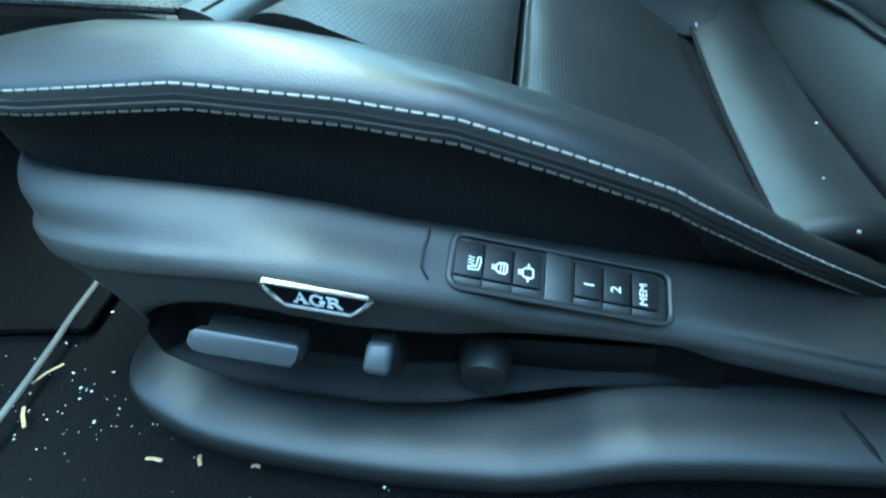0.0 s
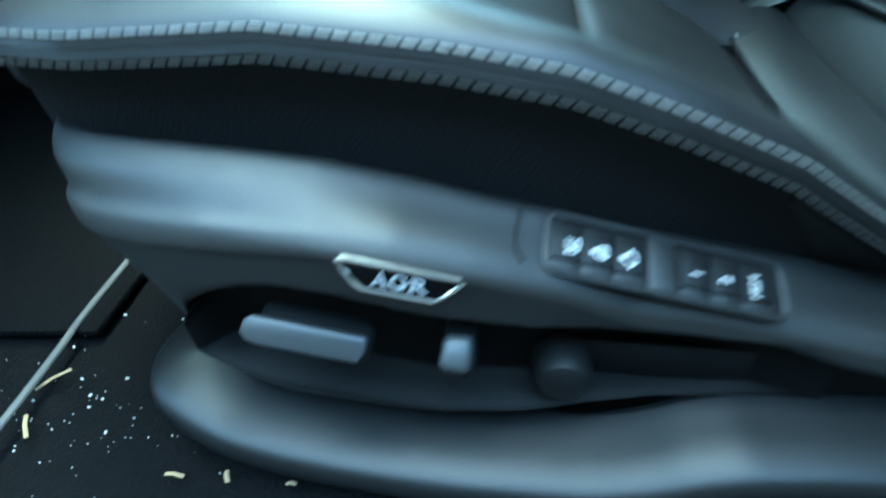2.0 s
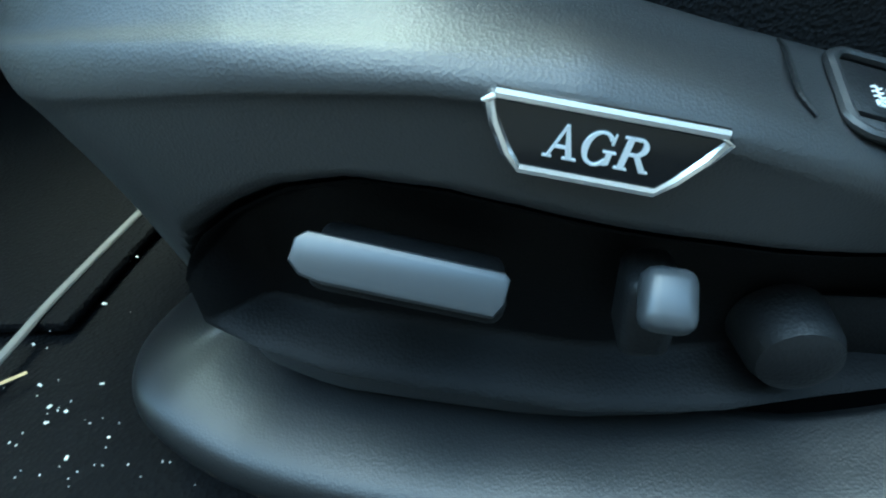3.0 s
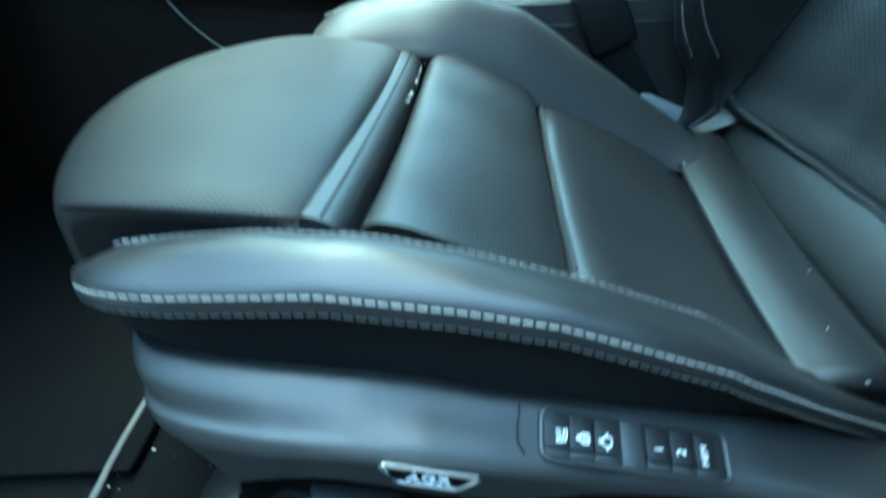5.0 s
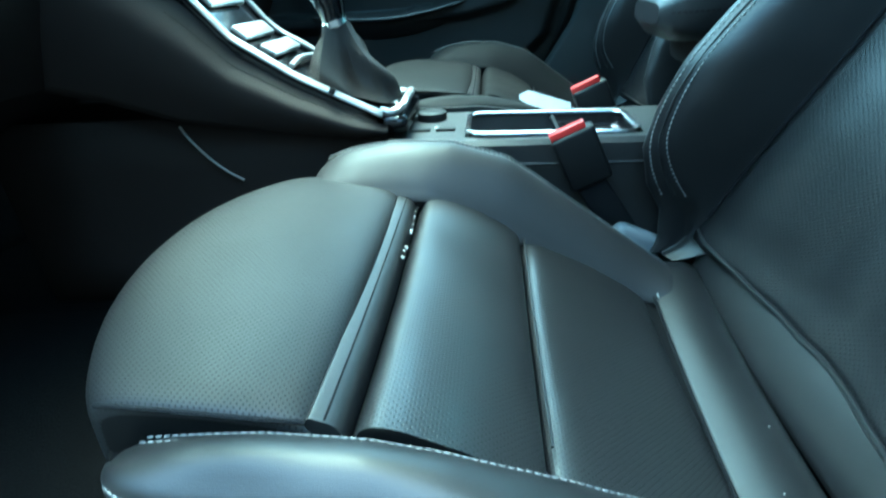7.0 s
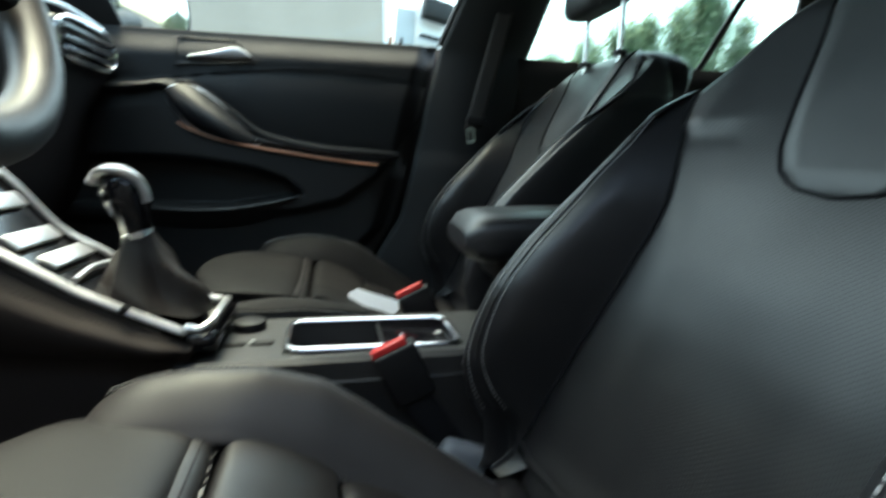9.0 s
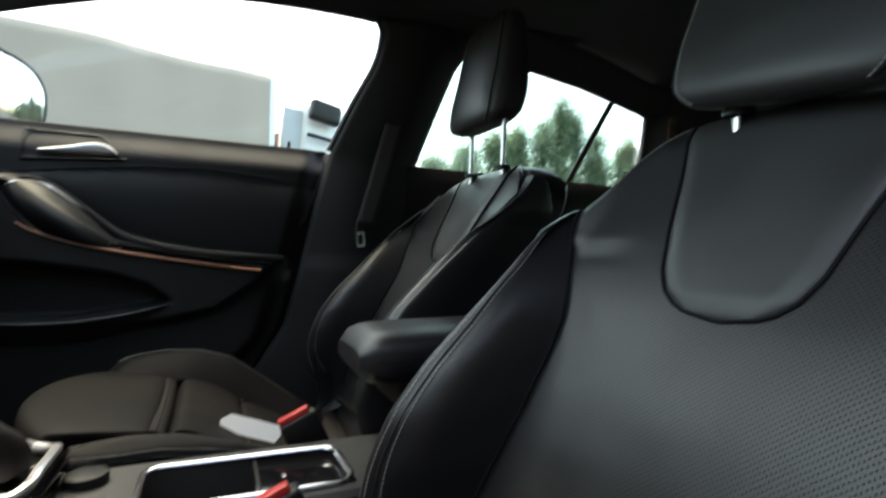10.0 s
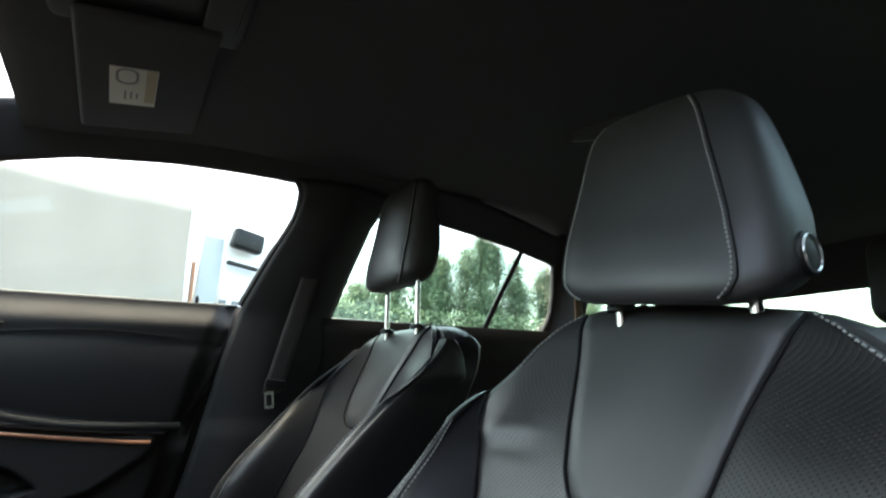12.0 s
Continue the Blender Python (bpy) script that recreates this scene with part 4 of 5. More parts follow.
def side_wall(side):
    """Pillars, roof rail and lower rear body of one side; side: pose that carries the passenger's side over."""
    def W(x, z, into=0.0):
        return side @ Vector((x, win_y(z) - into, z))
    k = "passenger" if side == Matrix() else "driver"
    structure("roof_rail", sheet(lambda u, v: W(-0.85 + 3.2 * u, table(-0.85 + 3.2 * u, WIN_TOP) + 0.002 + (0.11 - 0.055 * u + 0.075 * smooth01(1.3, 1.48, -0.85 + 3.2 * u)) * v, 0.012 + 0.05 * v), 90, 8), HEADLINER, "black trim above the side windows", "roof rail", solid=0.02)
    bl = [(0.15, 0.03), (0.35, 0.11), (0.49, 0.20), (0.655, 0.243), (0.80, 0.272), (0.945, 0.312), (1.06, 0.36), (1.164, 0.408), (1.235, 0.418), (1.275, 0.40)]
    br = [(0.15, 0.46), (0.60, 0.48), (0.937, 0.538), (1.06, 0.572), (1.187, 0.610), (1.235, 0.64), (1.275, 0.66)]

    if k == "driver":
        bl = [(z, max(x, 0.34)) for z, x in bl]
    pl = structure("pillar_trim", sheet(lambda u, v: pillar_point(u, v, bl, br, side), 60, 16), DOOR_SOFT, "black plastic door pillar trim", "pillar", solid=0.02)
    structure("door_jamb", sheet(lambda u, v: side @ Vector((max(-0.05 + 0.6 * u, 0.36 if k == "driver" else -1), 1.505 + 0.01 * v, 0.10 + 0.85 * v)), 6, 6), DARK_PLASTIC, "dark door jamb", "door jamb", solid=0.01)
    # window seal along the rear edge of the front opening
    seal = [side @ Vector((x - 0.006, win_y(z) - 0.035, z)) for z, x in bl if z > 0.9]
    part("door_seal", tube(curve_through(seal, 40), 0.011, 10), DARK_PLASTIC, pl)
    structure("rear_door_wall", sheet(lambda u, v: side @ Vector((0.46 + 1.86 * u, 1.455 + 0.03 * math.sin(v * math.pi), 0.15 + 0.778 * v)), 20, 16), DOOR_SOFT, "black rear door lining below the window", "door lining", solid=0.03)
    structure("rear_belt", sheet(lambda u, v: side @ Vector((0.50 + 1.82 * u, 1.455 + 0.055 * v, 0.928 + 0.006 * math.sin(v * math.pi) - 0.012 * u)), 20, 5), DARK_PLASTIC, "black ledge of the rear side window", "window ledge", solid=0.02)
    cp = [(0.905, 1.335), (0.985, 1.372), (1.06, 1.365), (1.166, 1.34)]
    structure("rear_pillar", sheet(lambda u, v: side @ Vector((table(0.88 + 0.42 * u, cp) * (1 - v) + 1.465 * v, win_y(0.88 + 0.42 * u) - 0.02 - 0.10 * v * v, 0.88 + 0.42 * u)), 14, 12), HEADLINER, "dark trim of the rear pillar", "pillar", solid=0.02)
    structure("tail_pillar", sheet(lambda u, v: side @ Vector((2.12 + 0.20 * v - 0.10 * u, win_y(0.90 + 0.35 * u) - 0.02 - 0.10 * v, 0.90 + 0.35 * u)), 10, 8), HEADLINER, "dark trim of the tail pillar", "pillar", solid=0.02)
    structure("quarter_bar", tube([side @ Vector((x, win_y(z) - 0.005, z)) for x, z in ((1.105, 0.915), (1.15, 1.04), (1.212, 1.20))], 0.013, 10, flat=0.5), DARK_PLASTIC, "black bar dividing the rear side window", "window bar")
    structure("front_pillar", tube(curve_through([side @ Vector(p) for p in ((-0.10, 1.34, 1.32), (-0.22, 1.37, 1.275), (-0.45, 1.40, 1.165), (-0.70, 1.45, 1.03), (-0.95, 1.50, 0.88))], 30), 0.035, 14, flat=0.75), DOOR_SOFT, "black windscreen pillar trim", "pillar")
    gl = [(-0.80, 0.945), (-0.60, 1.056), (-0.40, 1.142), (-0.20, 1.206), (0.0, 1.252), (0.2, 1.27), (0.40, 1.262), (0.42, 1.23), (0.405, 1.16), (0.307, 0.945)]
    gr = [(0.53, 0.925), (0.60, 1.19), (0.64, 1.236), (0.86, 1.234), (1.20, 1.192), (1.345, 1.168), (1.378, 0.985), (1.34, 0.905)]
    gc = [(1.455, 0.91), (1.455, 1.102), (2.12, 1.076), (2.14, 0.90)]
    for n, ol in (("window_1" if k == "passenger" else "window_3", gl), ("window_2" if k == "passenger" else "window_4", gr), ("window_5" if k == "passenger" else "window_6", gc)):
        if n == "window_3":
            continue
        bm = bmesh.new()
        vs = [bm.verts.new(side @ Vector((x, win_y(z) + 0.012, z))) for x, z in ol]
        bm.faces.new(vs)
        bmesh.ops.triangulate(bm, faces=bm.faces)
        g = structure(n, bm, GLASS if ol is gl else GREEN_GLASS, "clear side window glass" if ol is gl else "green-tinted rear side window glass", "window", solid=0.004)
        g.visible_shadow = False


def pillar_point(u, v, bl, br, side):
    """Door pillar trim; its foot is wider than its head."""
    z = 0.16 + 1.115 * u
    x = table(z, bl) * (1 - v) + table(z, br) * v
    base = 1.49 - 0.35 * (z - 0.93) if z > 0.93 else 1.49
    step = 0.010 * smooth01(0.665, 0.648, z)
    return side @ Vector((x, base - 0.035 - 0.028 * math.sin(v * math.pi) - step, z))


side_wall(Matrix())
MID = 0.765
side_wall(Matrix.Translation((0, 2 * MID, 0)) @ Matrix.Diagonal((1, -1, 1, 1)))


def roof_z(x, y):
    s = (y - MID) / 0.62
    return 1.352 - 0.045 * abs(s) ** 3 - 0.05 * smooth01(0.25, -0.35, x) - 0.12 * smooth01(1.0, 1.9, x)


structure("ceiling", sheet(lambda u, v: Vector((-0.165 - 0.02 * math.cos((v - 0.5) * 3) + 2.45 * u, 0.15 + 1.23 * v, roof_z(-0.19 + 2.45 * u, 0.15 + 1.23 * v))), 50, 40), HEADLINER, "black cloth car headliner", "ceiling", solid=0.02)
# windscreen and tailgate
bm = bmesh.new()
bm.faces.new([bm.verts.new(p) for p in ((-0.19, 0.20, 1.31), (-0.19, 1.33, 1.31), (-1.05, 1.46, 0.88), (-1.05, 0.07, 0.88))])
g = structure("windscreen", bm, TINTED, "tinted car windscreen", "windscreen", solid=0.005)
g.visible_shadow = False
structure("tailgate_wall", sheet(lambda u, v: Vector((2.33 - 0.02 * v, 0.05 + 1.43 * u, 0.15 + 0.66 * v)), 4, 4), DARK_PLASTIC, "dark lower tailgate lining", "tailgate", solid=0.03)
structure("tailgate_header", sheet(lambda u, v: Vector((2.12 + 0.1 * (1 - v), 0.12 + 1.29 * u, 1.075 + 0.15 * v)), 4, 4), HEADLINER, "dark trim over the rear window", "tailgate", solid=0.03)
bm = bmesh.new()
bm.faces.new([bm.verts.new(p) for p in ((2.33, 0.12, 0.80), (2.33, 1.41, 0.80), (2.23, 1.36, 1.085), (2.23, 0.17, 1.085))])
g = structure("rear_window", bm, GREEN_GLASS, "green-tinted tailgate window", "window", solid=0.004)
g.visible_shadow = False
structure("bulkhead", sheet(lambda u, v: Vector((-1.05, 0.0 + 1.53 * u, 0.12 + 0.76 * v)), 4, 4), DARK_PLASTIC, "dark footwell bulkhead", "bulkhead", solid=0.03)
structure("door_sill", loft([[Vector((-0.9 + 1.5 * k / 20, y, z)) for y, z in ((-0.03, 0.0), (-0.03, 0.165), (0.0, 0.185), (0.045, 0.18), (0.06, 0.15), (0.06, 0.0))] for k in range(21)]), DARK_PLASTIC, "black plastic door sill", "sill")

# rear bench
bench = thing("rear_bench", (1.2, MID, 0.15), "black leather rear bench seat", "rear seat")
part("bench_cushion", rbox((0.52, 1.30, 0.24), pose(0.98, MID, 0.33, 0, 6, 0), 0.05, 4), LEATHER, bench)
part("bench_back", rbox((0.16, 1.30, 0.58), pose(1.33, MID, 0.58, 0, 20, 0), 0.05, 4), LEATHER, bench)
for y, w, h, z in ((0.37, 0.27, 0.20, 0.965), (1.17, 0.24, 0.14, 0.915)):
    part("bench_headrest", rbox((0.09, w, h), pose(1.44, y, z, 0, 15, 0), 0.035, 4), LEATHER, bench)
rb = thing("rear_seat_belt", (1.38, 1.33, 0.93), "brown seat belt webbing hanging by the rear pillar", "seat belt")
part("webbing", rbox((0.060, 0.004, 0.26), pose(1.395, 1.318, 1.01, 0, 4, 20), 0.001), material("brown_webbing", (0.22, 0.12, 0.07), 0.8, grain=0.4, grain_size=600), rb)

# ---- passenger's door ----
SATIN_CHROME = material("satin_chrome_paint", (0.60, 0.61, 0.61), 0.32, metal=0.8, vary=0.05)
door = thing("door", (-0.2, 1.47, 0.2), "black front door lining with armrest, pocket and copper strip", "car door", kind="structure")


BELT_SEAM = [(-0.85, 0.78), (-0.42, 0.822), (-0.309, 0.839), (-0.137, 0.861), (0.02, 0.869), (0.153, 0.860), (0.24, 0.855), (0.31, 0.848)]
ARM = [(-0.85, 0.80), (-0.42, 0.815), (-0.36, 0.822), (-0.293, 0.800), (-0.226, 0.743), (-0.157, 0.705), (-0.08, 0.685), (0.022, 0.668), (0.12, 0.660), (0.3, 0.655)]
SWEEP = [(-0.85, 0.49), (-0.187, 0.508), (-0.06, 0.520), (0.037, 0.542), (0.126, 0.603), (0.188, 0.668), (0.25, 0.75)]


POCKET_TOP = [(-0.70, 0.650), (-0.40, 0.655), (-0.30, 0.650), (-0.165, 0.629), (-0.095, 0.605), (-0.055, 0.573), (-0.044, 0.557)]
POCKET_LIP = [(-0.70, 0.530), (-0.33, 0.521), (-0.24, 0.522), (-0.138, 0.536), (-0.044, 0.5565)]


def door_y(x, z):
    """Depth of the door lining at x, z."""
    zs, za, zw = table(x, BELT_SEAM), table(x, ARM), table(x, SWEEP)
    y = 1.448 + 0.034 * smooth01(0.88, 0.95, z)
    # puffed insert between the seam and the armrest
    t = max(0.0, min(1.0, (zs - z) / max(0.03, zs - za)))
    y -= (0.020 * math.sin(t ** 0.8 * math.pi) ** 0.7 - 0.010 * smooth01(0.0, 0.05, t) + 0.004 * t) if t > 0 else 0
    shelf = smooth01(za + 0.012, za - 0.010, z) * smooth01(0.24, 0.10, x) * smooth01(-0.60, -0.30, x)
    y -= 0.052 * shelf
    y -= 0.022 * smooth01(za - 0.02, za - 0.06, z) * (1 - shelf)
    y += 0.022 * smooth01(zw + 0.010, zw - 0.014, z)
    # pocket, pointed at its rear end
    room = min(table(x, POCKET_TOP) - z, (z - table(x, POCKET_LIP)) * 1.5)
    y += 0.050 * smooth01(0.0, 0.022, room) * smooth01(-0.62, -0.50, x)
    edge = table(z, [(0.15, -0.08), (0.30, 0.02), (0.41, 0.10), (0.47, 0.165), (0.6, 0.205), (0.8, 0.25), (0.95, 0.30)])
    return y - 0.018 + 0.03 * smooth01(edge - 0.05, edge, x)


def door_point(u, v):
    z = 0.20 + 0.748 * v
    right = table(z, [(0.15, 0.10), (0.35, 0.105), (0.49, 0.185), (0.655, 0.228), (0.80, 0.262), (0.95, 0.302)])
    x = -0.85 + (right + 0.85) * u
    return Vector((x, door_y(x, z), z))


part("lining", sheet(door_point, 190, 150), DOOR_SOFT, door, solid=0.02, smooth=60, face=(0, -1, 0))
part("belt_ledge", sheet(lambda u, v: Vector((-0.85 + 1.152 * u, 1.480 + 0.028 * v, 0.9475 + 0.006 * math.sin(v * 3.1))), 30, 6), DARK_PLASTIC, door, solid=0.006)
part("belt_seam", tube(curve_through([(x, door_y(x, z) - 0.001, z) for x, z in BELT_SEAM[1:-1]], 40), 0.0018, 6), FABRIC, door)
loop_top = [(-0.352, 0.796), (-0.335, 0.806), (-0.306, 0.810), (-0.275, 0.798), (-0.240, 0.773), (-0.205, 0.743), (-0.185, 0.716), (-0.160, 0.690)]
loop_low = [(-0.150, 0.681), (-0.175, 0.680), (-0.210, 0.684), (-0.245, 0.693), (-0.285, 0.708), (-0.315, 0.735), (-0.340, 0.768), (-0.352, 0.796)]
pull = [Vector((x, min(1.397 + 0.012 * smooth01(-0.30, -0.36, x), door_y(x, z) - 0.004), z)) for x, z in loop_top + loop_low]
part("grip_bezel", tube(curve_through(pull, 100), [0.0032 + 0.0022 * math.sin(min(1, k / 45) * math.pi) for k in range(100)], 8), SATIN_CHROME, door, "satin silver door pull bezel")
bm = bmesh.new()
cpts = [bm.verts.new(p + Vector((0, 0.0022, 0))) for p in curve_through(pull, 80)]
bm.faces.new(cpts)
bmesh.ops.triangulate(bm, faces=bm.faces)
part("grip_recess", bm, DARK_PLASTIC, door, "dark recess behind the door pull", solid=0.006)
arm_path = [(-0.36, 1.396, 0.816), (-0.31, 1.390, 0.824), (-0.26, 1.386, 0.800), (-0.21, 1.382, 0.758), (-0.15, 1.382, 0.710), (-0.08, 1.384, 0.689), (0.0, 1.384, 0.676), (0.10, 1.39, 0.669), (0.19, 1.41, 0.664)]
arm_path = [(x, y + 0.017, z - 0.004) for x, y, z in arm_path]
part("armrest", tube(curve_through(arm_path, 60), [0.005 + 0.008 * smooth01(0.2, 0.6, k / 59) for k in range(60)], 14, flat=0.8), DOOR_SOFT, door, "soft black armrest sweep")
gloss_line = [(x, door_y(x, z) - 0.001, z) for x, z in ((-0.17, 0.687), (-0.11, 0.678), (-0.05, 0.670), (0.06, 0.657), (0.16, 0.648))]
part("gloss_strip", tube(curve_through(gloss_line, 40), 0.0085, 10, flat=0.6), GLOSS, door, "gloss black armrest trim")
copper_line = [(x, door_y(x, z) - 0.0045, z) for x, z in ((-0.330, 0.727), (-0.30, 0.710), (-0.25, 0.692), (-0.18, 0.677), (-0.10, 0.664), (0.0, 0.650), (0.08, 0.640), (0.136, 0.634))]
part("copper_strip", tube(curve_through(copper_line, 60), [0.0014 + 0.0030 * smooth01(0.0, 0.7, k / 59) for k in range(60)], 8, flat=0.9), COPPER, door, "thin copper accent strip")
lip_line = curve_through([(-0.45, 1.395, 0.530), (-0.33, 1.380, 0.521), (-0.24, 1.374, 0.522), (-0.19, 1.374, 0.528), (-0.138, 1.376, 0.536), (-0.090, 1.380, 0.547), (-0.048, 1.388, 0.557)], 50)
part("pocket_lip", tube(lip_line, [0.008 - 0.005 * (k / 49) ** 4 for k in range(50)], 10, flat=0.7), PLASTIC, door, "smooth edge of the door pocket")
part("pocket_bin", sheet(lambda u, v: Vector((-0.42 + 0.36 * u, 1.380 + 0.022 * (2 * u - 1) ** 2 + 0.028 * v ** 1.6, 0.520 + 0.032 * u * u - 0.05 * v)), 30, 12), DOOR_SOFT, door, solid=0.004)
def cup_point(u, v):
    x = -0.340 + 0.190 * u
    top, low = 0.930 - 0.052 * smooth01(0.68, 1.0, u), 0.860 + 0.014 * u
    return Vector((x, door_y(x, low + (top - low) * v) - 0.003 + 0.022 * math.sin(u * math.pi) ** 0.6 * math.sin(v * math.pi) ** 0.6, low + (top - low) * v))


part("handle_cup", sheet(cup_point, 40, 20), DARK_PLASTIC, door, "dark recess behind the inner handle", solid=0.003)
hx = [-0.308, -0.285, -0.262, -0.240, -0.222, -0.205, -0.188, -0.175, -0.166]
hz_top = [0.8850, 0.8890, 0.8935, 0.8990, 0.9045, 0.9070, 0.9040, 0.8960, 0.8880]
hz_low = [0.8790, 0.8795, 0.8800, 0.8805, 0.8810, 0.8815, 0.8825, 0.8840, 0.8860]
rings = [[Vector((x, 1.424 - 0.005 * math.sin((x + 0.31) / 0.15 * math.pi) + 0.005 * math.cos(a), (t + b) / 2 + (t - b) / 2 * math.sin(a))) for a in [k * math.tau / 14 for k in range(14)]] for x, t, b in zip(hx, hz_top, hz_low)]
part("door_handle", loft([[Vector(p) for p in r] for r in zip(*[curve_through(list(c), 30) for c in zip(*rings)])]), SATIN_CHROME, door, "chrome inner door handle")
part("lock_pin", tube([(0.205, 1.478, 0.945), (0.205, 1.476, 0.962), (0.205, 1.476, 0.968)], [0.005, 0.0045, 0.001], 10), DARK_PLASTIC, door)

# ---- seat belt on the pillar ----
belt = thing("seat_belt", (0.40, 1.42, 0.6), "grey seat belt webbing with latch plate on the door pillar", "seat belt")
bm = sheet(lambda u, v: Vector((0.495 - 0.115 * u + 0.046 * v - 0.023, 1.375 + 0.005 * u - 0.02 * v * 0, 1.17 - 0.44 * u)), 24, 4)
part("webbing", bm, WEB, belt, solid=0.0015)
part("latch_plate", frame_slab(rounded(0.022, 0.04, 0.004), rounded(0.012, 0.024, 0.003), axes((0.372, 1.368, 0.715), (1, 0, 0.1), (0, 0.1, 1)), 0.003), CHROME, belt)
part("latch_grip", rbox((0.05, 0.014, 0.022), axes((0.385, 1.368, 0.752), (1, 0, -0.15), (0, 1, 0)), 0.004), DARK_PLASTIC, belt)

# ---- dashboard ----
dash = thing("dashboard", (-0.75, MID, 0.4), "dark dashboard with silver-edged air vent", "dashboard", kind="structure")
rr = []
for k in range(41):
    y = 0.06 + 1.38 * k / 40
    b = 0.03 * math.sin(k / 40 * math.pi)
    rr.append([Vector((x, y, z)) for x, z in ((-1.04, 0.86), (-0.90, 0.905 + b), (-0.62, 0.915 + b), (-0.50, 0.90), (-0.475, 0.86), (-0.49, 0.80), (-0.52, 0.74), (-0.55, 0.60), (-0.60, 0.50), (-0.75, 0.42), (-1.04, 0.42))])
part("fascia", loft(rr), DASH, dash)
vent = part("air_vent", rbox((0.03, 0.25, 0.075), pose(-0.478, 1.29, 0.868, 0, 8, 0), 0.02, 4), GLOSS, dash, "gloss black side air vent")
for k in range(3):
    part("slat", rbox((0.02, 0.20, 0.005), pose(-0.464, 1.285, 0.848 + 0.02 * k, 0, 8, 0), 0.001), SILVER, vent)
part("vent_ring", tube([Vector((-0.462, 1.29, 0.868)) + Vector((0.003 * math.sin(a), 0.128 * math.copysign(abs(math.cos(a)) ** 0.5, math.cos(a)), 0.040 * math.copysign(abs(math.sin(a)) ** 0.6, math.sin(a)))) for a in [k * math.tau / 60 for k in range(61)]], 0.005, 8), CHROME, vent)
part("silver_strip", tube(curve_through([(-0.474, 0.75, 0.885), (-0.472, 1.0, 0.90), (-0.470, 1.20, 0.925), (-0.472, 1.38, 0.92)], 40), 0.007, 8, flat=0.6), SILVER, dash)

# ---- steering wheel ----
C, nrm = Vector((-0.246, 0.38, 0.832)), Vector((0.91, 0, 0.41))
wheel = thing("steering_wheel", C, "dark leather steering wheel with satin silver spoke", "steering wheel")
upv = Vector((-0.41, 0, 0.91))
side_v = Vector((0, 1, 0))
turned = Matrix.Rotation(radians(-20), 4, nrm)
side_v, upv = turned.to_3x3() @ side_v, turned.to_3x3() @ upv
flatrim = [C + (side_v * math.cos(a) * 0.185 + upv * max(-0.172, math.sin(a) * 0.185)) for a in [k * math.tau / 72 for k in range(73)]]
part("rim", tube(flatrim, 0.0175, 16), SMOOTH_LEATHER, wheel)
part("hub", disc(0.075, 0.05, axes(C - nrm * 0.05, side_v, upv), 40, 0.02), DARK_PLASTIC, wheel)
for a, b in (((0.165, -0.01), (0.05, 0.0)), ((-0.165, -0.01), (-0.05, 0.0))):
    part("spoke", tube([C + side_v * b[0] - nrm * 0.01, C + side_v * (a[0] + b[0]) / 2 - nrm * 0.012 - upv * 0.005, C + side_v * a[0] - nrm * 0.004 - upv * 0.01], [0.03, 0.022, 0.02], 12, flat=0.5), DARK_PLASTIC, wheel)
for sd in (-1, 1):
    part("silver_spoke", tube([C + side_v * 0.045 * sd - upv * 0.04 - nrm * 0.002, C + side_v * 0.035 * sd - upv * 0.10, C + side_v * 0.022 * sd - upv * 0.166 + nrm * 0.004], [0.012, 0.010, 0.008], 10, flat=0.6), SILVER, wheel, "satin silver lower spoke")
part("column", tube([C - nrm * 0.04, C - nrm * 0.32], 0.055, 20), DARK_PLASTIC, wheel)

# ---- centre console ----
con = thing("centre_console", (0.1, MID, 0.15), "black centre console with chrome-framed tray", "centre console")
body_out = [(0.668, 0.15), (0.668, 0.378), (0.672, 0.381), (0.674, 0.404), (0.682, 0.410)]
spans = ((-0.165, -0.043, body_out + [(0.845, 0.410), (0.853, 0.404), (0.856, 0.15)], 6), (0.194, 0.495, body_out + [(0.845, 0.410), (0.853, 0.404), (0.856, 0.15)], 14), (-0.043, 0.194, body_out + [(0.6985, 0.410), (0.6995, 0.408), (0.6995, 0.15)], 12), (-0.043, 0.194, [(0.8145, 0.15), (0.8145, 0.408), (0.8155, 0.410), (0.845, 0.410), (0.853, 0.404), (0.856, 0.15)], 12))
for x0, x1, ring, n in spans:
    part("tunnel", loft([[Vector((x0 + (x1 - x0) * k / n, y, z)) for y, z in ring] for k in range(n + 1)]), PLASTIC, con)
part("side_seam", tube([(-0.15, 0.6675, 0.3795), (0.46, 0.6675, 0.3795)], 0.0012, 6), DARK_PLASTIC, con)
tray = axes((0.0755, 0.757, 0.4108), (1, 0, -0.012), (0, 1, 0))
ol = rounded(0.236, 0.122, 0.022)
part("chrome_frame", tube([tray @ Vector((x * 0.975, y * 0.95, 0.002)) for x, y in ol + ol[:1]], 0.0048, 10, flat=0.8), CHROME, con, "chrome tray surround")
part("tray_floor", rbox((0.236, 0.114, 0.006), pose(0.0755, 0.757, 0.352), 0.001), FABRIC, con, "dark floor of the cup tray")
part("cup_ring", tube([(-0.004 + 0.040 * math.cos(a), 0.757 + 0.040 * math.sin(a), 0.374) for a in [k * math.tau / 40 for k in range(41)]], 0.0035, 8), DARK_PLASTIC, con, "rubber ring of the cup holder")
part("shutter", slab(rounded(0.112, 0.112, 0.004), tray @ pose(0.061, 0, -0.0055), 0.0035, 0.0008), GLOSS, con, "sliding gloss black tray shutter")
part("shutter_ribs", rbox((0.004, 0.10, 0.002), tray @ pose(0.010, 0, -0.0012), 0.0006), DARK_PLASTIC, con)
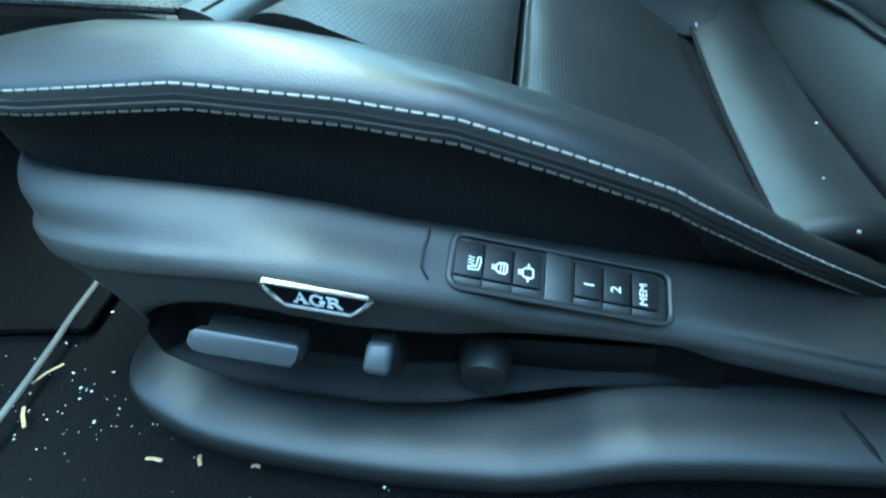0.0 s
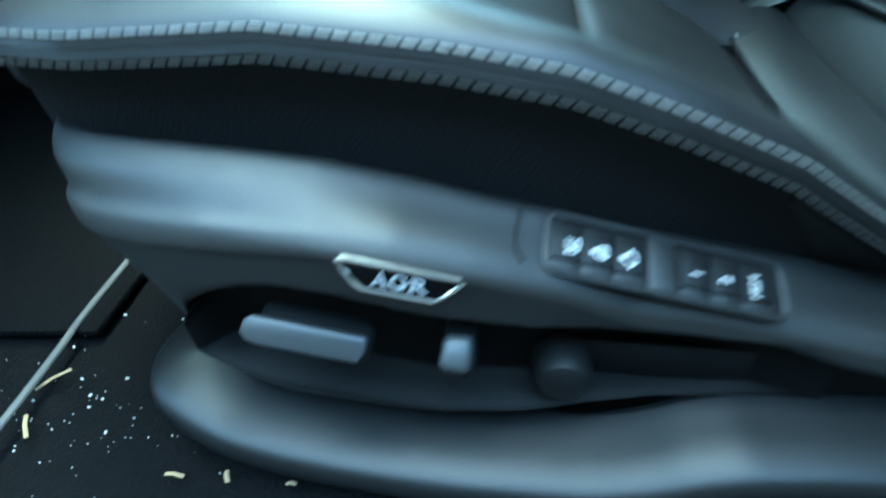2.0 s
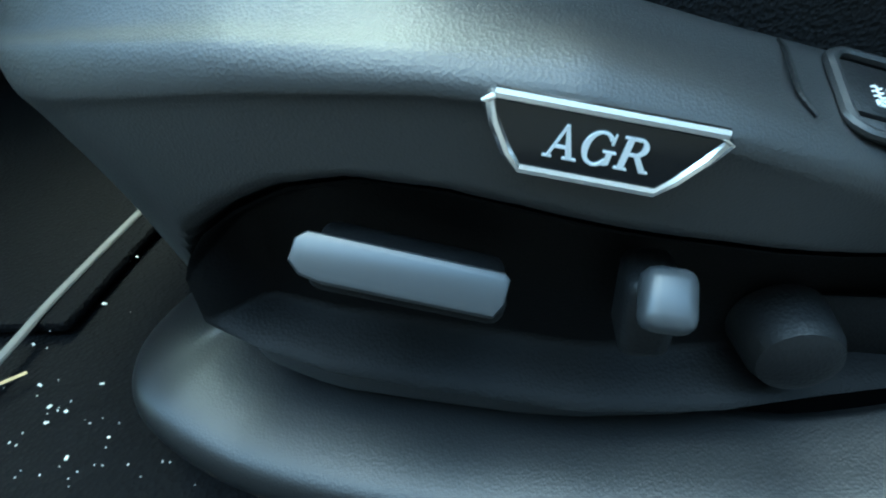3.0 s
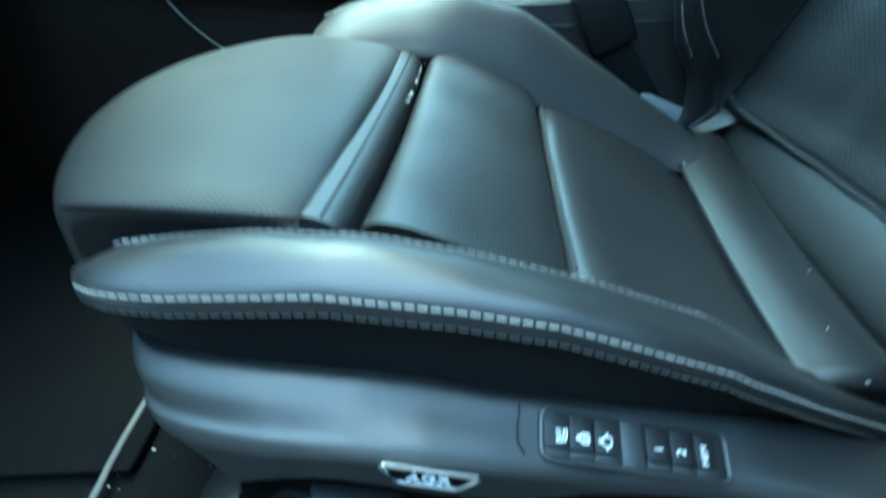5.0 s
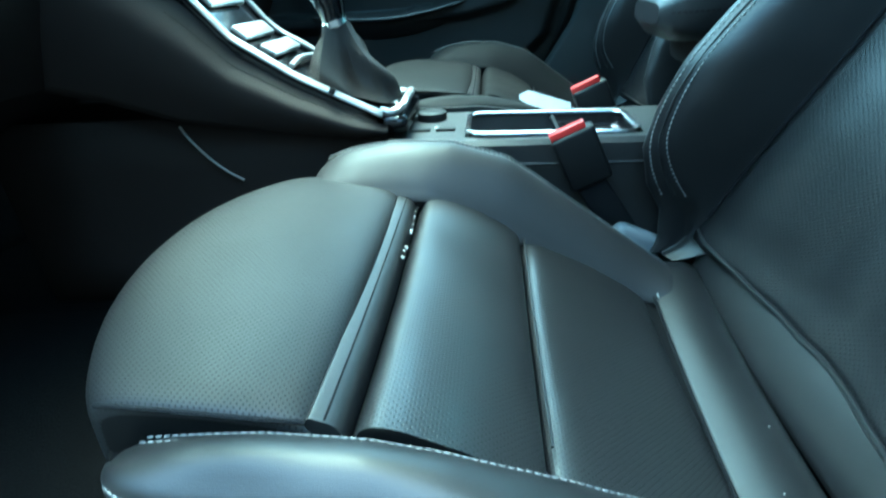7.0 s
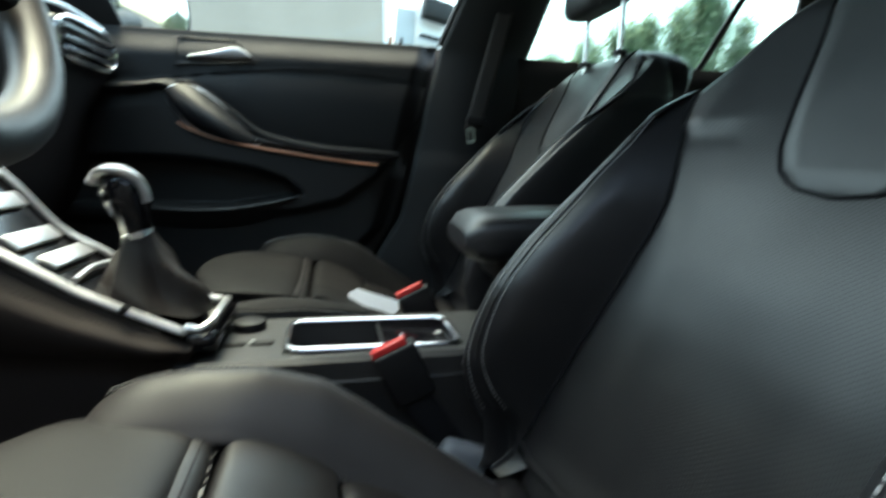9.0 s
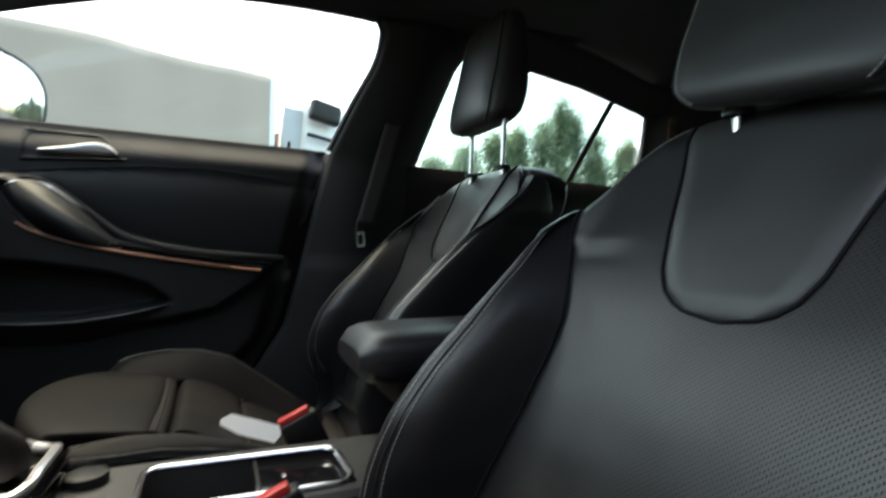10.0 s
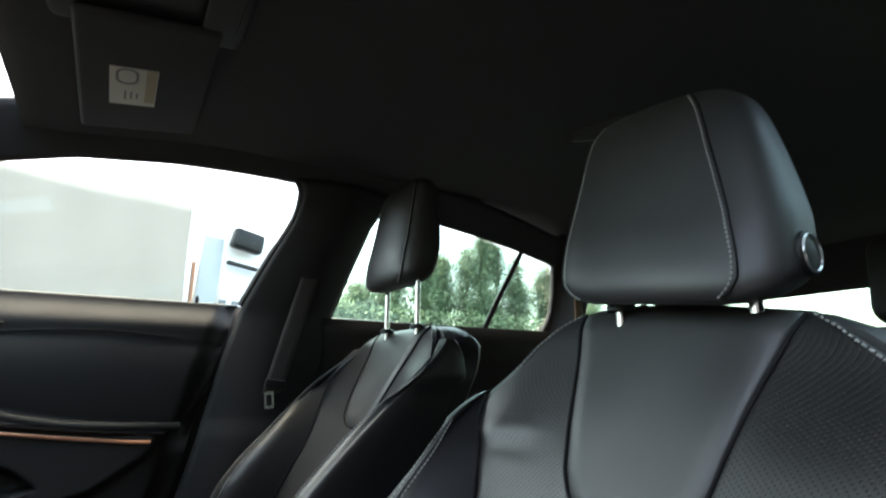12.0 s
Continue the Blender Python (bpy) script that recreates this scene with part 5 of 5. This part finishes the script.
part("shutter_mark", rbox((0.004, 0.010, 0.0006), tray @ pose(0.040, -0.006, -0.0016, 0, 0, 15), 0.0002), SILVER, con)
part("socket_cap", disc(0.023, 0.012, pose(-0.098, 0.808, 0.410), 32, 0.003), DARK_PLASTIC, con)
for x in (-0.108, -0.072):
    part("console_button", rbox((0.028, 0.014, 0.004), pose(x, 0.74, 0.4115), 0.001), DARK_PLASTIC, con)
part("button_mark", rbox((0.005, 0.006, 0.003), pose(-0.085, 0.741, 0.4135, 0, 0, 30), 0.0005), SILVER, con)
# sloping front part with knee pads
EDGE = [(-0.60, 0.76), (-0.45, 0.675), (-0.385, 0.612), (-0.336, 0.552), (-0.259, 0.502), (-0.203, 0.474), (-0.150, 0.448)]
for sd in (1, -1):
    def padf(u, v):
        x = -0.62 + 0.475 * u
        top = table(x, EDGE) - 0.012
        low = table(x, [(-0.62, 0.50), (-0.53, 0.482), (-0.427, 0.450), (-0.19, 0.421), (-0.145, 0.418)])
        w = 0.672 - 0.014 * math.sin(v * math.pi) + 0.024 * smooth01(0.6, 1.0, v) + 0.02 * smooth01(0.92, 1.0, u)
        y = w if sd == 1 else 2 * 0.7625 - w
        return Vector((x, y, low + (top - low) * v))
    pad = part("knee_pad", sheet(padf, 40, 20), DASH, con, "brown-black padded console flank", solid=0.02, face=(0, -sd, 0))
    if sd == 1:
        ln = [padf(u, 0.80) - Vector((0, 0.0012, 0)) for u in [0.45 + 0.53 * k / 30 for k in range(31)]]
        part("stitching", stitches(ln, 0.006, 0.7, 0.0006), GAITER, pad)
    part("flank", sheet(lambda u, v: Vector((-0.75 + 0.60 * u, (0.690 if sd == 1 else 0.835), 0.15 + 0.30 * v)), 4, 4), DASH, con, solid=0.01, face=(0, -sd, 0))
part("panel_edge", tube(curve_through([(-0.436, 0.6845, 0.442), (-0.427, 0.6845, 0.424), (-0.408, 0.6845, 0.399), (-0.384, 0.6845, 0.376), (-0.362, 0.6845, 0.362)], 24), 0.0018, 6), material("pale_panel_edge", (0.30, 0.29, 0.27), 0.5), con, "pale edge of the flank panel")
part("deck", sheet(lambda u, v: Vector((-0.62 + 0.50 * u, 0.69 + 0.145 * v, table(-0.62 + 0.50 * u, EDGE) - 0.006)), 40, 8), GLOSS, con, solid=0.02, face=(0, 0, 1))
part("chrome_band", sheet(lambda u, v: Vector((-0.60 + 0.45 * u, 0.6905 - 0.0085 * v, table(-0.60 + 0.45 * u, EDGE) + 0.0035 - 0.0065 * v * v)), 60, 5), SATIN_CHROME, con, "satin chrome band along the console", solid=0.003)
for y in (0.830,):
    part("chrome_edge", tube(curve_through([(x, y, table(x, EDGE) + 0.004) for x in (-0.60, -0.50, -0.43, -0.385, -0.336, -0.29, -0.259, -0.203, -0.155)], 60), 0.0056, 8, flat=0.7), SATIN_CHROME, con)
part("chrome_hook", tube(curve_through([(-0.155, 0.695, 0.4515), (-0.140, 0.700, 0.447), (-0.128, 0.715, 0.452), (-0.126, 0.74, 0.456), (-0.126, 0.80, 0.456), (-0.135, 0.822, 0.450), (-0.155, 0.830, 0.4515)], 40), 0.0058, 8, flat=0.9), SATIN_CHROME, con)
for k, x in enumerate((-0.30, -0.335, -0.37)):
    part("deck_button", rbox((0.024, 0.10, 0.008), axes((x, 0.762, table(x, EDGE) + 0.002), (0.05, 0, table(x + 0.025, EDGE) - table(x - 0.025, EDGE)), (0, 1, 0)), 0.003), SATIN_CHROME, con)
part("band_gap", rbox((0.006, 0.017, 0.008), axes((-0.213, 0.684, table(-0.213, EDGE) + 0.0015), (0.05, 0, -0.026), (0, 1, -0.3)), 0.001), DARK_PLASTIC, con)
for x, y, w in ((-0.405, 0.722, 0.030), (-0.405, 0.800, 0.030)):
    part("dial", disc(w * 0.62, 0.014, axes((x, y, table(x, EDGE) - 0.002), (0.05, 0, table(x + 0.025, EDGE) - table(x - 0.025, EDGE)), (0, 1, 0)), 32, 0.004), SATIN_CHROME, con, "satin silver heater dial")
part("gaiter_frame", tube(curve_through([(-0.270, 0.706, table(-0.270, EDGE) + 0.002), (-0.274, 0.762, table(-0.274, EDGE) + 0.003), (-0.270, 0.818, table(-0.270, EDGE) + 0.002)], 24), 0.0042, 8), SATIN_CHROME, con)
part("storage_lid", rbox((0.10, 0.12, 0.01), axes((-0.46, 0.762, 0.69), (0.1, 0, -0.09), (0, 1, 0)), 0.003), GLOSS, con)

# gear lever
gear = thing("gear_lever", (-0.21, 0.762, 0.47), "gear lever with folded leather gaiter and chrome-topped knob", "gear lever")
rings = []
for k in range(14):
    u = k / 13
    c = Vector((-0.205 - 0.012 * u, 0.762, 0.470 + 0.085 * u))
    r = 0.046 * (1 - u) ** 1.15 + 0.018
    rings.append([c + Vector((r * 1.05 * math.cos(a) * (1 + 0.24 * math.cos(4 * a + 3 * u) * math.sin(u * 3.1) + 0.05 * math.cos(9 * a)), r * 0.98 * math.sin(a) * (1 + 0.24 * math.cos(4 * a + 3 * u) * math.sin(u * 3.1) + 0.05 * math.cos(9 * a)), 0.22 * -r * math.cos(a) * (1 - u) + 0.004 * math.sin(3 * a + 9 * u))) for a in [j * math.tau / 40 for j in range(40)]])
part("gaiter", loft(rings), GAITER, gear, "wrinkled brown-black leather gaiter")
part("collar", tube([(-0.217, 0.762, 0.552), (-0.219, 0.762, 0.560)], 0.0185, 20), CHROME, gear)
kn = [(-0.219, 0.556), (-0.221, 0.575), (-0.226, 0.598), (-0.231, 0.615), (-0.234, 0.626), (-0.2355, 0.633)]
part("knob", tube([(x, 0.762, z) for x, z in kn], [0.0165, 0.019, 0.0255, 0.0275, 0.022, 0.008], 24), GLOSS, gear)
part("knob_cap", tube(curve_through([(-0.262, 0.755, 0.622), (-0.250, 0.748, 0.634), (-0.232, 0.745, 0.637), (-0.214, 0.748, 0.628), (-0.206, 0.752, 0.612), (-0.204, 0.754, 0.598)], 30), 0.0082, 10, flat=0.8), SATIN_CHROME, gear, "chrome clasp over the knob")

# armrest between the seats
ar = thing("armrest", (0.36, 0.765, 0.41), "black leather centre armrest on a plastic stem", "armrest")
rings = []
for k in range(25):
    u = k / 24
    x = 0.196 + 0.34 * u
    e = math.sqrt(max(0.0, 1 - (1 - min(1, u / 0.14)) ** 2.4))
    h, w = 0.036 * (0.35 + 0.65 * e), 0.080 * (0.72 + 0.28 * e)
    rings.append([Vector((x, 0.768 + b, 0.550 + 0.008 * u + c)) for b, c in superring((0, 0), (w, h), 0, 3.6, 40)])
pad = part("pad", loft(rings), LEATHER, ar)
for b in (-1, 1):
    ln = [Vector((0.196 + 0.34 * u, 0.768 + b * 0.0805 * (0.72 + 0.28 * math.sqrt(max(0.0, 1 - (1 - min(1, u / 0.14)) ** 2.4))), 0.552 + 0.008 * u)) for u in [0.03 + 0.94 * k / 40 for k in range(41)]]
    part("stitching", stitches(ln, 0.0062, 0.7, 0.0007), GAITER, pad)
part("box", rbox((0.27, 0.135, 0.05), pose(0.385, 0.768, 0.505, 0, 0, 0), 0.016, 3), DARK_PLASTIC, ar)
part("stem", rbox((0.14, 0.10, 0.12), pose(0.40, 0.768, 0.455, 0, -12, 0), 0.015, 3), PLASTIC, ar)
part("hinge_cover", disc(0.022, 0.006, axes((0.315, 0.716, 0.497), (1, 0, 0), (0, 0, 1)), 28, 0.003), SILVER, ar)

# belt buckles
for o, lab in (((0.0885, 0.664, 0.4235), "black belt buckle with red release button by the driver's seat"), ((0.145, 0.880, 0.4385), "black belt buckle with red release button by the passenger seat")):
    o = Vector(o)
    bk = thing("belt_buckle", o + Vector((0.03, 0, -0.15)), lab, "belt buckle", "belt buckles")
    m = axes(o, (0.044, 0, 0.020), (0, 1, 0))
    part("release_button", rbox((0.046, 0.015, 0.012), m, 0.002), RED, bk, "red release button")
    part("housing", rbox((0.056, 0.026, 0.075), m @ pose(0.004, 0, -0.040), 0.005, 3), DARK_PLASTIC, bk)
    part("strap", rbox((0.038, 0.012, 0.12), m @ pose(0.008, 0, -0.11, 0, -10, 0), 0.003), FABRIC, bk)
tag = thing("paper_tag", (0.09, 0.99, 0.36), "white paper tag lying on the passenger seat cushion", "paper tag")
part("sheet", slab([(-0.048, -0.014), (0.044, -0.014), (0.050, 0.0), (0.044, 0.016), (-0.042, 0.016), (-0.056, 0.002)], axes((0.099, 1.030, 0.3770), (0.082, -0.030, -0.022), (0, 0.55, 0.80)), 0.0012), PAPER, tag)

# ---- overhead: visor, label, lamp ----
visor = thing("sun_visor", (0.0, 1.1, 1.29), "black cloth sun visor with a warning label", "sun visor")
vm = axes((0.03, 1.045, 1.280), (1, 0, 0.16), (0, 1, -0.05))
part("flap", rbox((0.20, 0.36, 0.018), vm, 0.008, 3), HEADLINER, visor)
lb = part("label", rbox((0.072, 0.125, 0.0012), vm @ pose(-0.018, 0.008, -0.0102), 0.0003), STICKER, visor, "pale printed warning label")
part("print", frame_slab(rounded(0.034, 0.05, 0.016), rounded(0.026, 0.040, 0.012), vm @ pose(-0.028, -0.028, -0.0116), 0.0004), INK, lb)
for k in range(3):
    part("print", rbox((0.003, 0.03 - 0.006 * k, 0.0004), vm @ pose(-0.03 + 0.009 * k, 0.035, -0.0114), 0), INK, lb)
part("print", rbox((0.016, 0.11, 0.0004), vm @ pose(0.008, 0.0, -0.0113), 0), material("tan_print", (0.45, 0.36, 0.25), 0.7), lb)
lampbox = thing("roof_console", (0.1, 0.78, 1.31), "dark overhead console with reading lamps", "roof console")
part("housing", rbox((0.27, 0.28, 0.034), pose(0.03, 0.785, 1.312, 0, -8, 0), 0.017, 4), DARK_PLASTIC, lampbox)
part("lens", rbox((0.05, 0.10, 0.01), pose(0.12, 0.80, 1.298, 0, -8, 0), 0.004, 3), HEADLINER, lampbox)

# ---- floor mat and crumbs ----
matt = thing("floor_mat", (-0.6, 0.38, 0.155), "black floor mat with a pale bound edge", "floor mat")
part("carpet_sheet", rbox((0.52, 0.46, 0.008), pose(-0.583, 0.42, 0.158, 0, 0, 5), 0.003), CARPET, matt)
part("binding", tube(curve_through([(-0.306, 0.09, 0.1635), (-0.3115, 0.150, 0.1635), (-0.3175, 0.194, 0.1635), (-0.325, 0.245, 0.1635), (-0.338, 0.40, 0.1635)], 40), 0.0026, 8, flat=0.7), material("grey_binding", (0.09, 0.085, 0.08), 0.85), matt)
rnd = random.Random(7)
crumbs = bmesh.new()
for k in range(150):
    x, y = rnd.uniform(-0.42, 0.05), rnd.uniform(0.09, 0.30)
    if rnd.random() < 0.5:
        x, y = rnd.gauss(-0.26, 0.05), rnd.gauss(0.155, 0.03)
    s = rnd.choice((0.0004, 0.0005, 0.0007, 0.0012)) * rnd.uniform(0.6, 1.2)
    rbox((s * rnd.uniform(1, 2.2), s, s * 0.6), pose(x, y, 0.1565, rnd.uniform(-20, 20), rnd.uniform(-20, 20), rnd.uniform(0, 180)), 0, bm=crumbs)
tagged(part("crumbs", crumbs, DEBRIS), "pale crumbs and grit scattered on the carpet", "crumbs", kind="stuff")
for x, y, l, a in ((-0.299, 0.140, 0.019, -48), (-0.308, 0.174, 0.022, 55), (-0.188, 0.1215, 0.011, -2), (-0.158, 0.1240, 0.007, -60), (-0.121, 0.1240, 0.005, 5)):
    s = thing("straw", (x, y, 0.156), "short bit of dry straw on the carpet", "straw", "straw bits")
    d = Vector((math.cos(radians(a)), math.sin(radians(a)), 0)) * l / 2
    part("stalk", tube([Vector((x, y, 0.158)) - d, Vector((x, y, 0.1595)), Vector((x, y, 0.158)) + d], 0.0012, 6, flat=0.5), STRAW, s)


# ---- outside ----
GROUND = -0.25
structure("ground", sheet(lambda u, v: Vector((-400 + 800 * u, -400 + 800 * v, GROUND)), 8, 8), ASPHALT, "grey asphalt yard", "ground")


def superring_yz(x, c, h, k):
    return [Vector((x, c[0] + (b - c[0]) * 1.0, z)) for b, z in superring(c, (h[0] * k, h[1] * k), 0, 2.6, 32)]


# Added out of view to block low sky light on the driver's side.
structure("light_block_wall", rbox((14, 0.2, 3.0), pose(0, -1.6, GROUND + 1.49), 0.02), ASPHALT, "unseen plain dark wall added beside the car to block light", "wall")
mir = thing("door_mirror", (-0.46, 1.72, 0.9), "dark car door mirror outside the window", "mirror")
MC = Vector((-0.46, 1.70, 1.06))
turn = Matrix.Translation(MC) @ Matrix.Rotation(radians(-25), 4, "Z")
bm = loft([superring_yz(-0.10 + 0.10 * k / 12, (0, 0), (0.155, 0.105), math.sqrt(max(0.02, 1 - (1 - k / 12) ** 2.2))) for k in range(13)])
bm.transform(turn)
part("housing", bm, DARK_PLASTIC, mir)
bm = loft([superring_yz(0.0005, (0, 0), (0.143, 0.094), 1), superring_yz(0.0025, (0, 0), (0.140, 0.091), 1)])
bm.transform(turn)
part("mirror_glass", bm, material("mirror_silver", (0.9, 0.9, 0.9), 0.03, metal=1.0, vary=0.0), mir)
part("arm", tube([(-0.50, 1.50, 0.96), (-0.49, 1.62, 0.985)], 0.03, 12), DARK_PLASTIC, mir)
part("sail", slab([(-0.12, -0.02), (0.05, -0.02), (0.01, 0.10), (-0.12, 0.04)], axes((-0.505, 1.478, 0.965), (1, 0, 0), (0, -0.3, 1)), 0.012, 0.003), DARK_PLASTIC, mir)

lorry = thing("lorry", (-2, 10.2, GROUND), "parked lorry with beige tarpaulin trailer and white cab", "lorry")


def tarp(u, v):
    x = -11.0 + 11.9 * u
    z = 0.95 + 2.55 * v
    return Vector((x, 9.0 + 0.025 * math.sin(x * 7.3) * math.sin(v * 3.1) + 0.03 * noise.noise((x * 1.3, z * 0.8, 0)), z + 0.02 * math.sin(x * 3.1) * v))


part("side_curtain", sheet(tarp, 160, 20), TARP, lorry, "creased beige tarpaulin", solid=0.02)
part("trailer_box", rbox((11.8, 2.4, 2.5), pose(-5.05, 10.25, 2.2), 0.05), TARP, lorry)
part("corner_post", rbox((0.10, 0.10, 2.6), pose(0.90, 9.02, 2.22), 0.02), WHITE_PAINT, lorry)
part("marker_strip", rbox((0.05, 0.06, 1.4), pose(0.985, 9.0, 1.9), 0.01), RED_LAMP, lorry)
part("chassis", rbox((14.5, 1.6, 0.35), pose(-4, 10.2, 0.75), 0.04), DARK_PLASTIC, lorry)
for x in (-9, -7.7, -6.4, 2.6):
    part("wheel", disc(0.5, 0.35, axes((x, 9.05, 0.25), (1, 0, 0), (0, 0, -1)), 32, 0.06), DARK_PLASTIC, lorry)
cab = part("cab", rbox((2.2, 2.3, 2.7), pose(2.55, 10.25, 1.95), 0.18, 4), WHITE_PAINT, lorry, "white lorry cab")
part("fairing", rbox((0.35, 0.06, 2.0), pose(1.25, 9.08, 2.1, 0, 3, 0), 0.02), material("grey_fairing", (0.4, 0.42, 0.43), 0.5), lorry)
part("side_window", rbox((0.85, 0.05, 0.7), pose(2.9, 9.11, 2.55), 0.02), GLOSS, cab)
part("wing_mirror", rbox((0.55, 0.20, 0.36), pose(1.80, 8.9, 3.08, 0, 8, 0), 0.06, 3), DARK_PLASTIC, lorry)
part("mirror_arm", rbox((1.0, 0.08, 0.06), pose(2.0, 8.95, 2.62, 0, 6, 0), 0.01), DARK_PLASTIC, lorry)
for k in range(3):
    part("marking", rbox((0.12, 0.02, 0.06), pose(1.55 + 0.22 * k, 9.09, 2.02), 0), INK, cab)

swing = Matrix.Translation((0.9, 9.0, 0)) @ Matrix.Rotation(radians(15), 4, "Z") @ Matrix.Translation((-0.9, -9.0, 0))
lorry.location = swing @ lorry.location
lorry.rotation_euler = (0, 0, radians(15))

# trees behind the yard
rt = random.Random(11)


def tree(x, y, h, w):
    t = thing("tree", (x, y, GROUND), "leafy green tree at the edge of the yard", "tree", "trees")
    pts = [(x + rt.uniform(-0.1, 0.1) * k, y, GROUND + h * 0.9 * k / 6) for k in range(7)]
    bm = tube(pts, [0.16 * (1 - k / 7.5) for k in range(7)], 8)
    tips = []
    for k in range(58):
        f = rt.uniform(0.10, 0.94)
        a = rt.uniform(0, math.tau)
        l = w * (1.10 - f * 0.86) * rt.uniform(0.55, 1.05)
        s = Vector((x, y, GROUND + h * f))
        e = s + Vector((math.cos(a) * l, math.sin(a) * l, l * rt.uniform(0.6, 1.5)))
        tube([s, s.lerp(e, 0.5) + Vector((0, 0, -0.05 * l)), e], [0.04, 0.024, 0.008], 5, bm)
        tips += [s.lerp(e, q) + Vector((rt.gauss(0, 0.1), rt.gauss(0, 0.1), rt.gauss(0, 0.12))) for q in (0.3, 0.45, 0.6, 0.75, 0.88, 1.0, 1.08)]
    tips += [Vector((x, y, GROUND + h * q)) for q in (0.86, 0.9, 0.95, 1.0)]
    part("trunk", bm, BARK, t)
    verts, faces = [], []
    for c in tips:
        for j in range(56):
            p = c + Vector((rt.gauss(0, 0.30), rt.gauss(0, 0.30), rt.gauss(0, 0.34)))
            s = rt.uniform(0.04, 0.09)
            d = Vector((rt.gauss(0, 1), rt.gauss(0, 1), rt.gauss(0, 1))).normalized()
            e = d.orthogonal().normalized()
            b = len(verts)
            verts += [p - d * s, p + e * s * 0.55, p + d * s, p - e * s * 0.55]
            faces.append((b, b + 1, b + 2, b + 3))
    me = bpy.data.meshes.new("crown")
    me.from_pydata([tuple(v) for v in verts], [], faces)
    me.materials.append(LEAF)
    ob = new("crown", me)
    ob.parent = t
    ob.matrix_parent_inverse = Matrix.Translation(-t.location)


for x, y, h, w in ((8.6, 24, 4.6, 1.7), (10.6, 25, 5.6, 1.6), (12.5, 25, 6.6, 1.6), (14.2, 24.5, 7.3, 1.5), (15.8, 25, 8.0, 1.5), (17.4, 24.6, 8.8, 1.4), (18.8, 25, 10.4, 1.2), (20.2, 25.5, 9.8, 1.2), (21.6, 25, 8.4, 1.4), (23.5, 24.6, 8.0, 1.5), (25.8, 25, 7.2, 1.6), (28.5, 25, 6.4, 1.8)):
    tree(x, y, h, w)
hedge_v, hedge_f = [], []
for k in range(15000):
    p = Vector((rt.uniform(6, 34), rt.uniform(22.8, 24), GROUND + 4.5 * rt.random() ** 0.8))
    s = rt.uniform(0.06, 0.14)
    d = Vector((rt.gauss(0, 1), rt.gauss(0, 1), rt.gauss(0, 1))).normalized()
    e = d.orthogonal().normalized()
    b = len(hedge_v)
    hedge_v += [tuple(p - d * s), tuple(p + e * s * 0.6), tuple(p + d * s), tuple(p - e * s * 0.6)]
    hedge_f.append((b, b + 1, b + 2, b + 3))
me = bpy.data.meshes.new("hedge")
me.from_pydata(hedge_v, [], hedge_f)
me.materials.append(LEAF)
tagged(new("hedge", me), "dense green scrub under the trees", "hedge", kind="stuff")
